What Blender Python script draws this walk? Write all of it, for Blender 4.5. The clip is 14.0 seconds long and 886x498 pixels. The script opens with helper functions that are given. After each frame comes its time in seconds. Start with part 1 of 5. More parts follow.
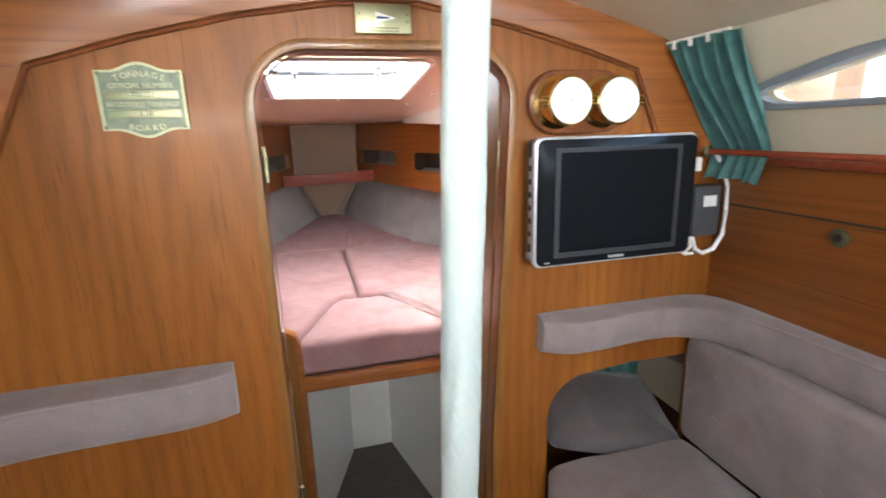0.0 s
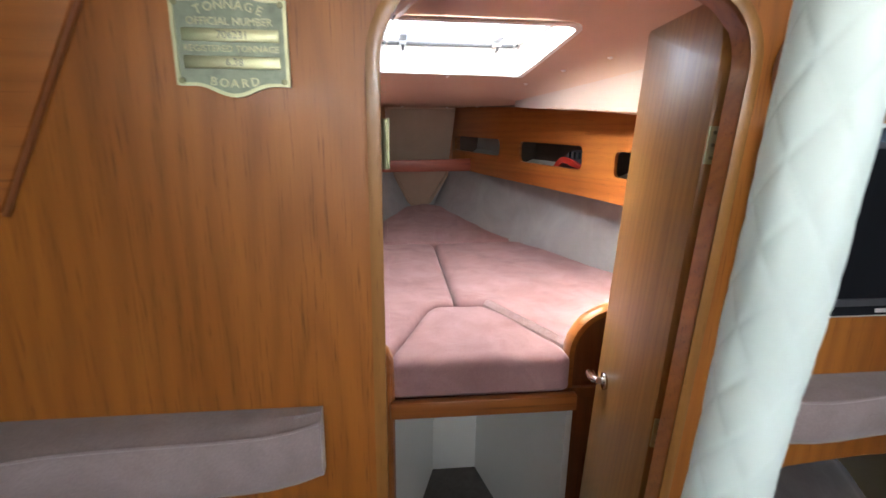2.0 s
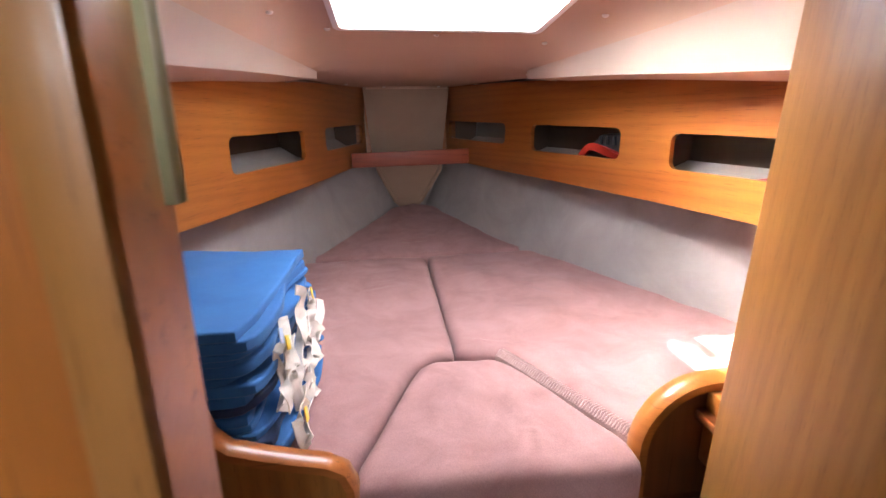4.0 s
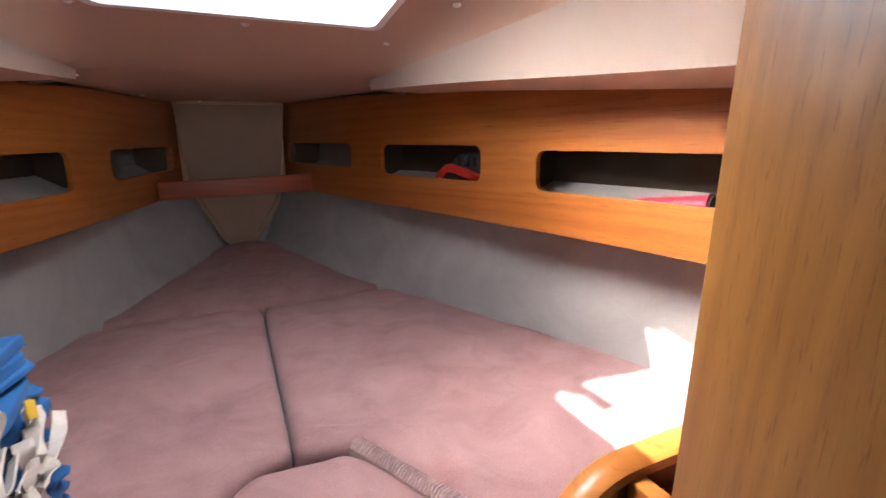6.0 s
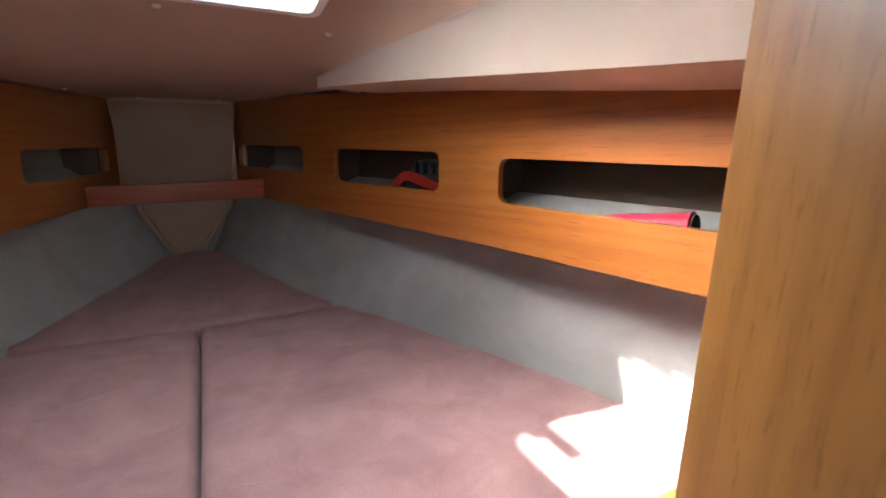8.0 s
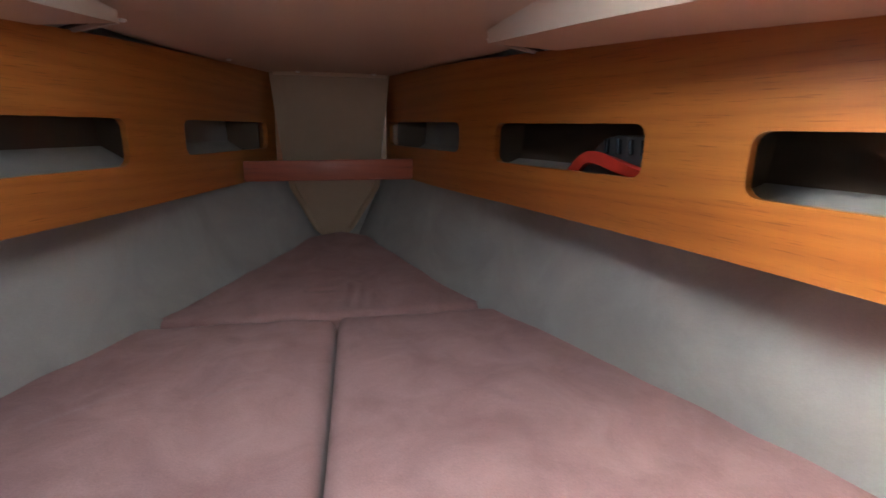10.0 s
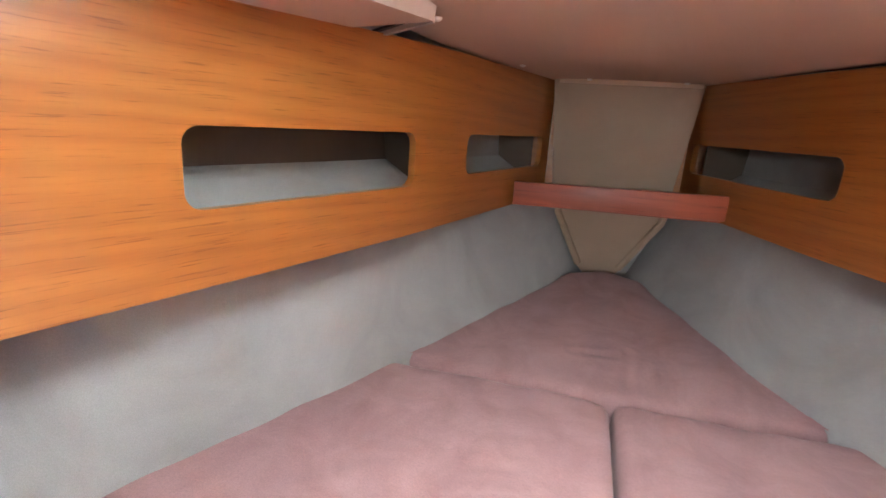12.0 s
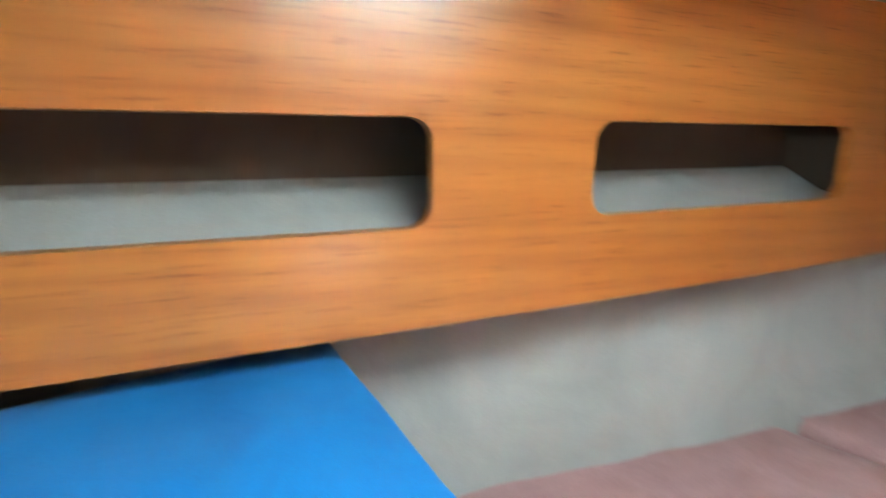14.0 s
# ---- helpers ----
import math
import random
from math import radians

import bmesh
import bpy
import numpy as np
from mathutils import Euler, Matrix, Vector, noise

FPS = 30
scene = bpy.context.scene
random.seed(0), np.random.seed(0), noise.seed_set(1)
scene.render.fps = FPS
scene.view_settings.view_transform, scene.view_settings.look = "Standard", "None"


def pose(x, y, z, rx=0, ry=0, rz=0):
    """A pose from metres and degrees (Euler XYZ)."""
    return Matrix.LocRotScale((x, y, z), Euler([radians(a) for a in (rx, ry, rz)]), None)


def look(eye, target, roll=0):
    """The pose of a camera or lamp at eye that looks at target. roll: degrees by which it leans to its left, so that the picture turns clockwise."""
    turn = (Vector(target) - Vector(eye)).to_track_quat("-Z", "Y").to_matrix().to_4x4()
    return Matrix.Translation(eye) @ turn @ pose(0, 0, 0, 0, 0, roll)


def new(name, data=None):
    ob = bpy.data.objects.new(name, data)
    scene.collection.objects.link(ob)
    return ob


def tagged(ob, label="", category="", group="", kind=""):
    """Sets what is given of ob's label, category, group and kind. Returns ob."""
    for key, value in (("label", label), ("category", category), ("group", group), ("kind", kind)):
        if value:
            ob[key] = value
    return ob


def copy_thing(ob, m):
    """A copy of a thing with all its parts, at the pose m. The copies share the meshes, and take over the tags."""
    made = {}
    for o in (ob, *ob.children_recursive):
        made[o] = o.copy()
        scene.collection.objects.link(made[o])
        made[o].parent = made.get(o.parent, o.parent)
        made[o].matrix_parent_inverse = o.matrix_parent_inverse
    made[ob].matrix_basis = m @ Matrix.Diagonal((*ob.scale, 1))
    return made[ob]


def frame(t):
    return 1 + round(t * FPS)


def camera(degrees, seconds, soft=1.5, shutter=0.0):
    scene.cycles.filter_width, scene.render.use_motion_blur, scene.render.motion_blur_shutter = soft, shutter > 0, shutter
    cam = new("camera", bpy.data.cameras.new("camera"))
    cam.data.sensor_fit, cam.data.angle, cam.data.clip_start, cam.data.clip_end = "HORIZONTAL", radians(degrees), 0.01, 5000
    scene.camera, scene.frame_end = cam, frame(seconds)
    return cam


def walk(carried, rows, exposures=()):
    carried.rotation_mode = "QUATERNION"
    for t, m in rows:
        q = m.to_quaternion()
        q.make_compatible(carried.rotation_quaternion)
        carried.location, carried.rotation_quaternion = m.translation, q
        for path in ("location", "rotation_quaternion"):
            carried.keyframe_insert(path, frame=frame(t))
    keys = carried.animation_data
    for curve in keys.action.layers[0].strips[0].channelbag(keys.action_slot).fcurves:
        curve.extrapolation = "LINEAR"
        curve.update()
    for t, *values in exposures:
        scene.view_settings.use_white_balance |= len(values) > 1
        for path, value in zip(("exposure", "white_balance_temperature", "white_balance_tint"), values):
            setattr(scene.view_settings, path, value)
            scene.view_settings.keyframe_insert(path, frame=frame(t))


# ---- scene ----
cam = camera(84.7, 14.0, shutter=0.4)
PATH = [
    (0, (-0.11, -0.032, 1.404), (0.393, 1.844, 0.928), -1.7),
    (0.5, (-0.161, 0.0, 1.419), (0.155, 1.925, 0.979), -1.8),
    (1, (-0.206, 0.06, 1.415), (-0.044, 2.007, 0.988), -1.1),
    (1.5, (-0.212, 0.137, 1.402), (-0.055, 2.076, 0.941), 0.2),
    (2, (-0.18, 0.267, 1.382), (0.032, 2.189, 0.871), 0.7),
    (2.2, (-0.16, 0.323, 1.375), (0.046, 2.245, 0.862), 0.7),
    (4.3, (-0.109, 0.818, 1.331), (0.136, 2.725, 0.779), -1.3),
    (4.5, (-0.099, 0.86, 1.32), (0.209, 2.759, 0.774), -0.9),
    (5, (-0.074, 0.941, 1.315), (0.428, 2.801, 0.781), -1.0),
    (5.5, (-0.057, 0.986, 1.318), (0.582, 2.815, 0.821), -0.6),
    (6, (-0.021, 1.014, 1.314), (0.751, 2.803, 0.864), -0.5),
    (6.5, (0.003, 1.026, 1.336), (0.866, 2.791, 0.961), -0.3),
    (7, (0.017, 1.028, 1.36), (0.897, 2.797, 1.055), -1.6),
    (7.2, (0.025, 1.036, 1.356), (0.918, 2.797, 1.035), -0.9),
    (9.3, (0.165, 1.297, 1.262), (0.76, 3.129, 0.723), 0.2),
    (9.5, (0.153, 1.322, 1.264), (0.67, 3.184, 0.748), -0.3),
    (10, (0.095, 1.37, 1.278), (0.431, 3.281, 0.794), 1.1),
    (10.5, (0.063, 1.401, 1.295), (0.241, 3.343, 0.85), 0.8),
    (11, (0.021, 1.456, 1.306), (0.001, 3.407, 0.868), 1.4),
    (11.5, (-0.029, 1.539, 1.307), (-0.385, 3.458, 0.871), 1.6),
    (12, (-0.078, 1.657, 1.307), (-0.598, 3.522, 0.804), 4.0),
    (12.5, (-0.127, 1.687, 1.305), (-0.756, 3.515, 0.794), 2.5),
    (13, (-0.169, 1.695, 1.289), (-0.991, 3.427, 0.72), 0.3),
    (13.5, (-0.197, 1.661, 1.274), (-1.184, 3.253, 0.575), 2.8),
    (14, (-0.224, 1.656, 1.269), (-1.718, 2.905, 0.814), 0.4),
]
EXPOSURES = [(0.0, 3.99, 6500, 10), (1.0, 3.55, 6500, 10), (2.0, 3.5, 6500, 10), (4.5, 3.57, 6750, 20), (5.0, 3.19, 6720, 19), (5.5, 2.89, 6620, 16), (7.0, 2.58, 6300, 12), (9.5, 2.52, 6150, 0), (10.5, 2.91, 6250, 3), (11.5, 4.07, 6350, 5), (12.5, 4.28, 5980, -6), (14.0, 4.25, 5780, -14)]
walk(cam, [(t, look(eye, target, roll)) for t, eye, target, roll in PATH], EXPOSURES)

# ---- world, sun, light ----
SUN_WAY = Vector((0.630, -0.262, -0.732)).normalized()  # the way the sunlight travels
world = bpy.data.worlds.new("world")
scene.world = world
world.use_nodes = True
sky = world.node_tree.nodes.new("ShaderNodeTexSky")
sky.sky_type, sky.sun_disc = "NISHITA", False
sky.sun_elevation = math.asin(-SUN_WAY.z)
sky.sun_rotation = math.atan2(-SUN_WAY.x, -SUN_WAY.y)
background = world.node_tree.nodes["Background"]
background.inputs["Strength"].default_value = 0.15
world.node_tree.links.new(sky.outputs[0], background.inputs["Color"])

sun = new("sun", bpy.data.lights.new("sun", "SUN"))
sun.data.energy, sun.data.angle, sun.data.color = 5.0, radians(0.5), (1.0, 0.95, 0.88)
sun.matrix_world = look((0, 0, 6), Vector((0, 0, 6)) + SUN_WAY)


def area(name, eye, target, sx, sy, watts, color, spread=180):
    lamp = bpy.data.lights.new(name, "AREA")
    lamp.shape, lamp.size, lamp.size_y, lamp.energy, lamp.color = "RECTANGLE", sx, sy, watts, color
    ob = new(name, lamp)
    lamp.spread = radians(spread)
    ob.matrix_world = look(eye, target)
    return ob


area("hatch_daylight", (0.025, 1.80, 1.760), (0.085, 1.48, 0.56), 0.48, 0.52, 0.80, (1.0, 0.98, 0.96), 170)
# set a metre inside the unseen companionway, beam narrowed onto the bulkhead
area("companionway_daylight", (0.15, -1.5, 1.70), (0.12, 0.885, 1.42), 0.5, 0.4, 0.62, (0.94, 0.98, 1.0), 60)
area("starboard_window_daylight", (0.80, -0.45, 1.475), (-0.1, 0.50, 1.30), 1.2, 0.10, 0.40, (0.92, 0.97, 1.0))
area("port_window_daylight", (-0.75, -0.70, 1.475), (0.5, 0.30, 1.25), 1.0, 0.10, 0.85, (0.92, 0.97, 1.0))
area("curtained_window_daylight", (-0.74, 0.45, 1.480), (0.0, 0.45, 1.40), 0.55, 0.10, 0.55, (0.92, 0.97, 1.0))


# ---- materials ----
def material(name, rough=0.5, metal=0.0, color=(0.5, 0.5, 0.5), coat=0.0, sheen=0.0):
    m = bpy.data.materials.new(name)
    m.use_nodes = True
    b = m.node_tree.nodes["Principled BSDF"]
    b.inputs["Roughness"].default_value, b.inputs["Metallic"].default_value = rough, metal
    b.inputs["Base Color"].default_value = (*color, 1)
    b.inputs["Coat Weight"].default_value, b.inputs["Coat Roughness"].default_value = coat, 0.12
    b.inputs["Sheen Weight"].default_value, b.inputs["Sheen Roughness"].default_value = sheen, 0.4
    return m, m.node_tree, b


def mapped(nt, scale, seed=0.0):
    tc, mp = nt.nodes.new("ShaderNodeTexCoord"), nt.nodes.new("ShaderNodeMapping")
    mp.inputs["Scale"].default_value, mp.inputs["Location"].default_value = scale, (seed, seed * 0.7, seed * 1.3)
    nt.links.new(tc.outputs["Object"], mp.inputs["Vector"])
    return mp.outputs[0]


def noise_node(nt, vec, scale, detail=4.0, rough=0.55, distortion=0.0):
    n = nt.nodes.new("ShaderNodeTexNoise")
    n.inputs["Scale"].default_value, n.inputs["Detail"].default_value = scale, detail
    n.inputs["Roughness"].default_value, n.inputs["Distortion"].default_value = rough, distortion
    nt.links.new(vec, n.inputs["Vector"])
    return n.outputs["Fac"]


def ramp(nt, fac, stops):
    r = nt.nodes.new("ShaderNodeValToRGB")
    while len(r.color_ramp.elements) < len(stops):
        r.color_ramp.elements.new(0.5)
    for e, (p, c) in zip(r.color_ramp.elements, stops):
        e.position, e.color = p, (*c, 1)
    nt.links.new(fac, r.inputs[0])
    return r.outputs[0]


def mix(nt, mode, fac, a, b):
    n = nt.nodes.new("ShaderNodeMix")
    n.data_type, n.blend_type = "RGBA", mode
    n.inputs[0].default_value = fac
    nt.links.new(a, n.inputs[6])
    nt.links.new(b, n.inputs[7])
    return n.outputs[2]


def bump(nt, b, height, strength, distance=0.002):
    n = nt.nodes.new("ShaderNodeBump")
    n.inputs["Strength"].default_value, n.inputs["Distance"].default_value = strength, distance
    nt.links.new(height, n.inputs["Height"])
    nt.links.new(n.outputs[0], b.inputs["Normal"])


def wood(name, dark, light, along="z", rough=0.34, coat=0.25, figure=0.5, seed=0.0, heart=None, thin="", broad=(13, 0.45), pore=(150, 2.6), pores=0.75):
    """Varnished veneer whose grain runs along one axis."""
    m, nt, b = material(name, rough, coat=coat)
    ax = "xyz".index(along)
    stretch = lambda across, run: tuple(run if (i == ax or "xyz"[i] in thin) else across for i in range(3))
    tone = noise_node(nt, mapped(nt, stretch(*broad), seed), 1.0, 4, 0.55, 0.5)
    fine = noise_node(nt, mapped(nt, stretch(*pore), seed), 1.0, 4, 0.6, 0.2)
    w = nt.nodes.new("ShaderNodeTexWave")
    w.wave_type, w.bands_direction = "BANDS", "DIAGONAL"
    w.inputs["Scale"].default_value, w.inputs["Distortion"].default_value = 1.0, 9.0
    w.inputs["Detail"].default_value, w.inputs["Detail Scale"].default_value = 3.0, 0.8
    if heart:  # growth rings opening round a heart line: cathedral figure
        w.wave_type, w.rings_direction = "RINGS", "Y"
        w.inputs["Scale"].default_value, w.inputs["Distortion"].default_value = 4.6, 8.0
        mp = nt.nodes.new("ShaderNodeMapping")
        mp.inputs["Location"].default_value, mp.inputs["Scale"].default_value = (-heart[0] * 2.2, 0, -heart[1] * 0.36), (2.2, 0.2, 0.36)
        tc = nt.nodes.new("ShaderNodeTexCoord")
        nt.links.new(tc.outputs["Object"], mp.inputs["Vector"])
        nt.links.new(mp.outputs[0], w.inputs["Vector"])
    else:
        w.inputs["Scale"].default_value, w.inputs["Distortion"].default_value = 2.4, 8.0
        nt.links.new(mapped(nt, stretch(9.0, 0.35), seed + 3), w.inputs["Vector"])
    mid = tuple((a + c) / 2 for a, c in zip(dark, light))
    base = ramp(nt, tone, [(0.25, dark), (0.5, mid), (0.75, light)])
    fig = ramp(nt, w.outputs["Fac"], [(0.0, (0.62, 0.54, 0.46)), (0.32, (0.84, 0.80, 0.76)), (0.9, (1.06, 1.05, 1.03))])
    streak = ramp(nt, fine, [(0.32, (0.46, 0.38, 0.30)), (0.41, (0.95, 0.94, 0.93)), (0.8, (1.08, 1.07, 1.05))])
    c = mix(nt, "MULTIPLY", figure, base, fig)
    c = mix(nt, "MULTIPLY", pores, c, streak)
    nt.links.new(c, b.inputs["Base Color"])
    bump(nt, b, fine, 0.12, 0.001)
    return m


def cloth(name, dark, light, scale=7.0, rough=0.9, sheen=0.4, weave=420.0, strength=0.35):
    m, nt, b = material(name, rough, sheen=sheen)
    blot = noise_node(nt, mapped(nt, (1, 1, 1)), scale, 6, 0.62, 0.8)
    fibre = noise_node(nt, mapped(nt, (1, 1, 1)), weave, 2, 0.6)
    base = ramp(nt, blot, [(0.3, dark), (0.68, light)])
    f = ramp(nt, fibre, [(0.3, (0.82, 0.82, 0.82)), (0.7, (1.08, 1.08, 1.08))])
    nt.links.new(mix(nt, "MULTIPLY", 0.8, base, f), b.inputs["Base Color"])
    fold = noise_node(nt, mapped(nt, (1, 1, 1), 4.0), 26.0, 4, 0.5, 0.6)
    add = nt.nodes.new("ShaderNodeMath")
    add.operation = "MULTIPLY_ADD"
    add.inputs[1].default_value = 0.25
    nt.links.new(fibre, add.inputs[0])
    nt.links.new(fold, add.inputs[2])
    bump(nt, b, add.outputs[0], strength, 0.003)
    return m


def painted(name, color, rough=0.5, vary=0.08, scale=6.0, metal=0.0, coat=0.0, relief=0.08):
    m, nt, b = material(name, rough, metal, coat=coat)
    n = noise_node(nt, mapped(nt, (1, 1, 1)), scale, 6, 0.6, 0.4)
    lo, hi = tuple(c * (1 - vary) for c in color), tuple(min(1, c * (1 + vary)) for c in color)
    nt.links.new(ramp(nt, n, [(0.3, lo), (0.7, hi)]), b.inputs["Base Color"])
    g = noise_node(nt, mapped(nt, (1, 1, 1)), 260.0, 3)
    bump(nt, b, g, relief, 0.001)
    return m


TEAK_BULK = wood("bulkhead_teak", (0.180, 0.053, 0.006), (0.335, 0.115, 0.018), "z", 0.42, 0.06, 0.36, 0.0, (-0.28, 0.95), thin="y", broad=(7, 0.9), pore=(340, 12.0), pores=0.75)
TEAK_TRIM = wood("teak_trim", (0.25, 0.078, 0.019), (0.37, 0.132, 0.034), "x", 0.30, 0.3, 0.3, 2.0)
TEAK_DARK = wood("dark_teak_trim", (0.13, 0.038, 0.011), (0.21, 0.066, 0.020), "z", 0.32, 0.3, 0.3, 5.0)
TEAK_PANEL = wood("cabin_panel_teak", (0.285, 0.074, 0.011), (0.410, 0.158, 0.036), "y", 0.32, 0.25, 0.30, 1.0, thin="x", broad=(6, 0.7), pore=(480, 15.0), pores=0.7)
TEAK_DOOR = wood("door_teak", (0.190, 0.078, 0.018), (0.285, 0.130, 0.035), "z", 0.36, 0.15, 0.3, 7.0, broad=(16, 1.2), pore=(420, 26.0), pores=0.5)
TEAK_SIDE = wood("hull_side_teak", (0.150, 0.045, 0.009), (0.245, 0.082, 0.019), "y", 0.34, 0.25, 0.4, 4.0, thin="x")
TEAK_CORNICE = wood("cornice_teak", (0.22, 0.070, 0.016), (0.34, 0.120, 0.030), "x", 0.32, 0.25, 0.3, 8.0, thin="y")
MAHOGANY = wood("mahogany", (0.22, 0.040, 0.016), (0.32, 0.066, 0.029), "x", 0.50, 0.05, 0.3, 6.0)
PINK = cloth("pink_velvet", (0.262, 0.140, 0.140), (0.365, 0.212, 0.208), 8.0, sheen=0.12, strength=0.5)
MAUVE = cloth("mauve_velvet", (0.205, 0.158, 0.154), (0.285, 0.222, 0.218), 9.0)
# the mauve velvet again, darkened to carry the alcove's shade
MAUVE_SHADED = cloth("shaded_mauve_velvet", (0.080, 0.066, 0.066), (0.125, 0.104, 0.102), 9.0)
PLEAT = cloth("pleated_edge_velvet", (0.31, 0.205, 0.200), (0.41, 0.285, 0.275), 60.0)
CARPET_GREY = cloth("grey_hull_carpet", (0.260, 0.249, 0.244), (0.355, 0.340, 0.332), 4.0, 0.95, 0.2, 700.0, 0.2)
FLOOR_CARPET = cloth("floor_carpet", (0.075, 0.066, 0.060), (0.125, 0.112, 0.10), 20.0, 0.95, 0.2, 500.0, 0.5)
TEAL = cloth("teal_curtain_cloth", (0.085, 0.245, 0.235), (0.18, 0.40, 0.38), 14.0, 0.8, 0.3, 300.0)
HEADLINER = painted("peach_headliner", (0.52, 0.370, 0.270), 0.62, 0.04, 3.0)
HEADLINER_LIGHT = painted("pale_headliner", (0.49, 0.410, 0.345), 0.62, 0.03, 3.0)
CREAM = painted("cream_headliner", (0.66, 0.58, 0.44), 0.65, 0.05, 3.0)
BEIGE = painted("beige_vinyl", (0.315, 0.215, 0.150), 0.7, 0.10, 5.0)
WHITE_GRP = painted("white_gelcoat", (0.78, 0.78, 0.75), 0.35, 0.04, 3.0, coat=0.2)
WHITE_LINER = painted("white_hatch_liner", (0.86, 0.86, 0.85), 0.4, 0.02, 3.0)
WHITE_PLASTIC = painted("white_plastic", (0.80, 0.79, 0.76), 0.4, 0.03)
BRASS = painted("polished_brass", (0.80, 0.57, 0.22), 0.20, 0.10, 20.0, 1.0)
BRASS_DULL = painted("aged_brass", (0.17, 0.165, 0.095), 0.40, 0.15, 40.0, 0.85)
PLAQUE_FIELD = painted("dark_plaque_field", (0.150, 0.168, 0.120), 0.42, 0.22, 60.0, 0.4)
BRASS_PALE = painted("pale_brass", (0.37, 0.36, 0.22), 0.42, 0.10, 30.0, 1.0)
CHROME = painted("chrome", (0.75, 0.75, 0.76), 0.14, 0.03, 10.0, 1.0)
ALUMINIUM = painted("grey_aluminium", (0.36, 0.37, 0.39), 0.42, 0.06, 30.0, 0.8)
WINDOW_GREY = painted("grey_window_frame", (0.34, 0.38, 0.42), 0.45, 0.05, 20.0, 0.3)
SILVER = painted("silver_plastic", (0.52, 0.51, 0.55), 0.35, 0.04, 20.0, 0.4)
GLOSS_BLACK = painted("glossy_black_plastic", (0.010, 0.011, 0.013), 0.16, 0.1, 20.0, relief=0.0)
SCREEN = painted("dark_screen", (0.006, 0.007, 0.009), 0.30, 0.1, 5.0, relief=0.0)
for m in (GLOSS_BLACK, SCREEN):
    m.node_tree.nodes["Principled BSDF"].inputs["Specular IOR Level"].default_value = 0.11
GREY_BEZEL = painted("grey_bezel", (0.035, 0.037, 0.042), 0.35, 0.1, 20.0)
DARK_GREY = painted("dark_grey_plastic", (0.045, 0.047, 0.052), 0.5, 0.1, 20.0)
DIAL = painted("white_dial", (0.60, 0.61, 0.60), 0.4, 0.02)
INK = painted("black_ink", (0.02, 0.02, 0.02), 0.5, 0.1)
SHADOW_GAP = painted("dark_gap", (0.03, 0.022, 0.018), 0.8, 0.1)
PADDING = painted("white_quilted_vinyl", (0.47, 0.535, 0.505), 0.48, 0.05, 6.0)
BLUE = cloth("blue_canvas", (0.006, 0.096, 0.30), (0.009, 0.134, 0.38), 6.0, 0.75, 0.1, 800.0, 0.25)
NAVY = cloth("navy_canvas", (0.010, 0.030, 0.09), (0.016, 0.05, 0.14), 10.0, 0.8, 0.1, 800.0, 0.25)
TAPE = cloth("white_webbing", (0.62, 0.57, 0.50), (0.78, 0.74, 0.68), 40.0, 0.85, 0.1, 900.0, 0.3)
YELLOW = painted("yellow_label", (0.75, 0.50, 0.04), 0.5, 0.08, 40.0)
RED = painted("red_plastic", (0.34, 0.022, 0.014), 0.38, 0.12, 20.0)
CRIMSON = painted("crimson_plastic", (0.30, 0.006, 0.025), 0.35, 0.12, 20.0)
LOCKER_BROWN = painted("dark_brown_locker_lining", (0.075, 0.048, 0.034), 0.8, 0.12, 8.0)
BLUE_LIGHT = painted("pale_blue_label", (0.35, 0.50, 0.70), 0.5, 0.06, 30.0)

for m in (TEAK_BULK, TEAK_CORNICE, TEAK_SIDE, TEAK_DOOR):
    m.node_tree.nodes["Principled BSDF"].inputs["Specular IOR Level"].default_value = 0.35
# thin curtain cloth lets part of the window light through
nt = TEAL.node_tree
b, out = nt.nodes["Principled BSDF"], nt.nodes["Material Output"]
thru, blend = nt.nodes.new("ShaderNodeBsdfTranslucent"), nt.nodes.new("ShaderNodeMixShader")
blend.inputs[0].default_value = 0.5
nt.links.new(b.inputs["Base Color"].links[0].from_socket, thru.inputs["Color"])
nt.links.new(b.outputs[0], blend.inputs[1])
nt.links.new(thru.outputs[0], blend.inputs[2])
nt.links.new(blend.outputs[0], out.inputs["Surface"])

ACRYLIC, nt, b = material("frosted_acrylic", 0.25, color=(0.93, 0.95, 0.96))
b.inputs["Transmission Weight"].default_value, b.inputs["IOR"].default_value = 1.0, 1.45
GLASS, nt, b = material("clear_glass", 0.02, color=(0.97, 0.99, 0.99))
b.inputs["Transmission Weight"].default_value, b.inputs["IOR"].default_value = 1.0, 1.45

# ---- building helpers ----
BASE = {}


def finish(name, bm, mat, smooth=True):
    bmesh.ops.recalc_face_normals(bm, faces=bm.faces[:])
    me = bpy.data.meshes.new(name)
    bm.to_mesh(me)
    bm.free()
    me.materials.append(mat)
    if smooth:
        me.polygons.foreach_set("use_smooth", [True] * len(me.polygons))
        me.set_sharp_from_angle(angle=radians(38))
    return new(name, me)


def part(name, bm, mat, parent, label=""):
    """One mesh under a thing or a part; its vertices are in world metres."""
    ob = finish(name, bm, mat)
    ob.parent = parent
    ob.matrix_parent_inverse = Matrix.Translation(-BASE.get(parent.name, Vector((0, 0, 0))))
    BASE[ob.name] = Vector((0, 0, 0))
    return tagged(ob, label)


def thing(name, base, label, category, group=""):
    ob = new(name)
    ob.empty_display_size = 0.05
    ob.location = base
    BASE[ob.name] = Vector(base)
    return tagged(ob, label, category, group)


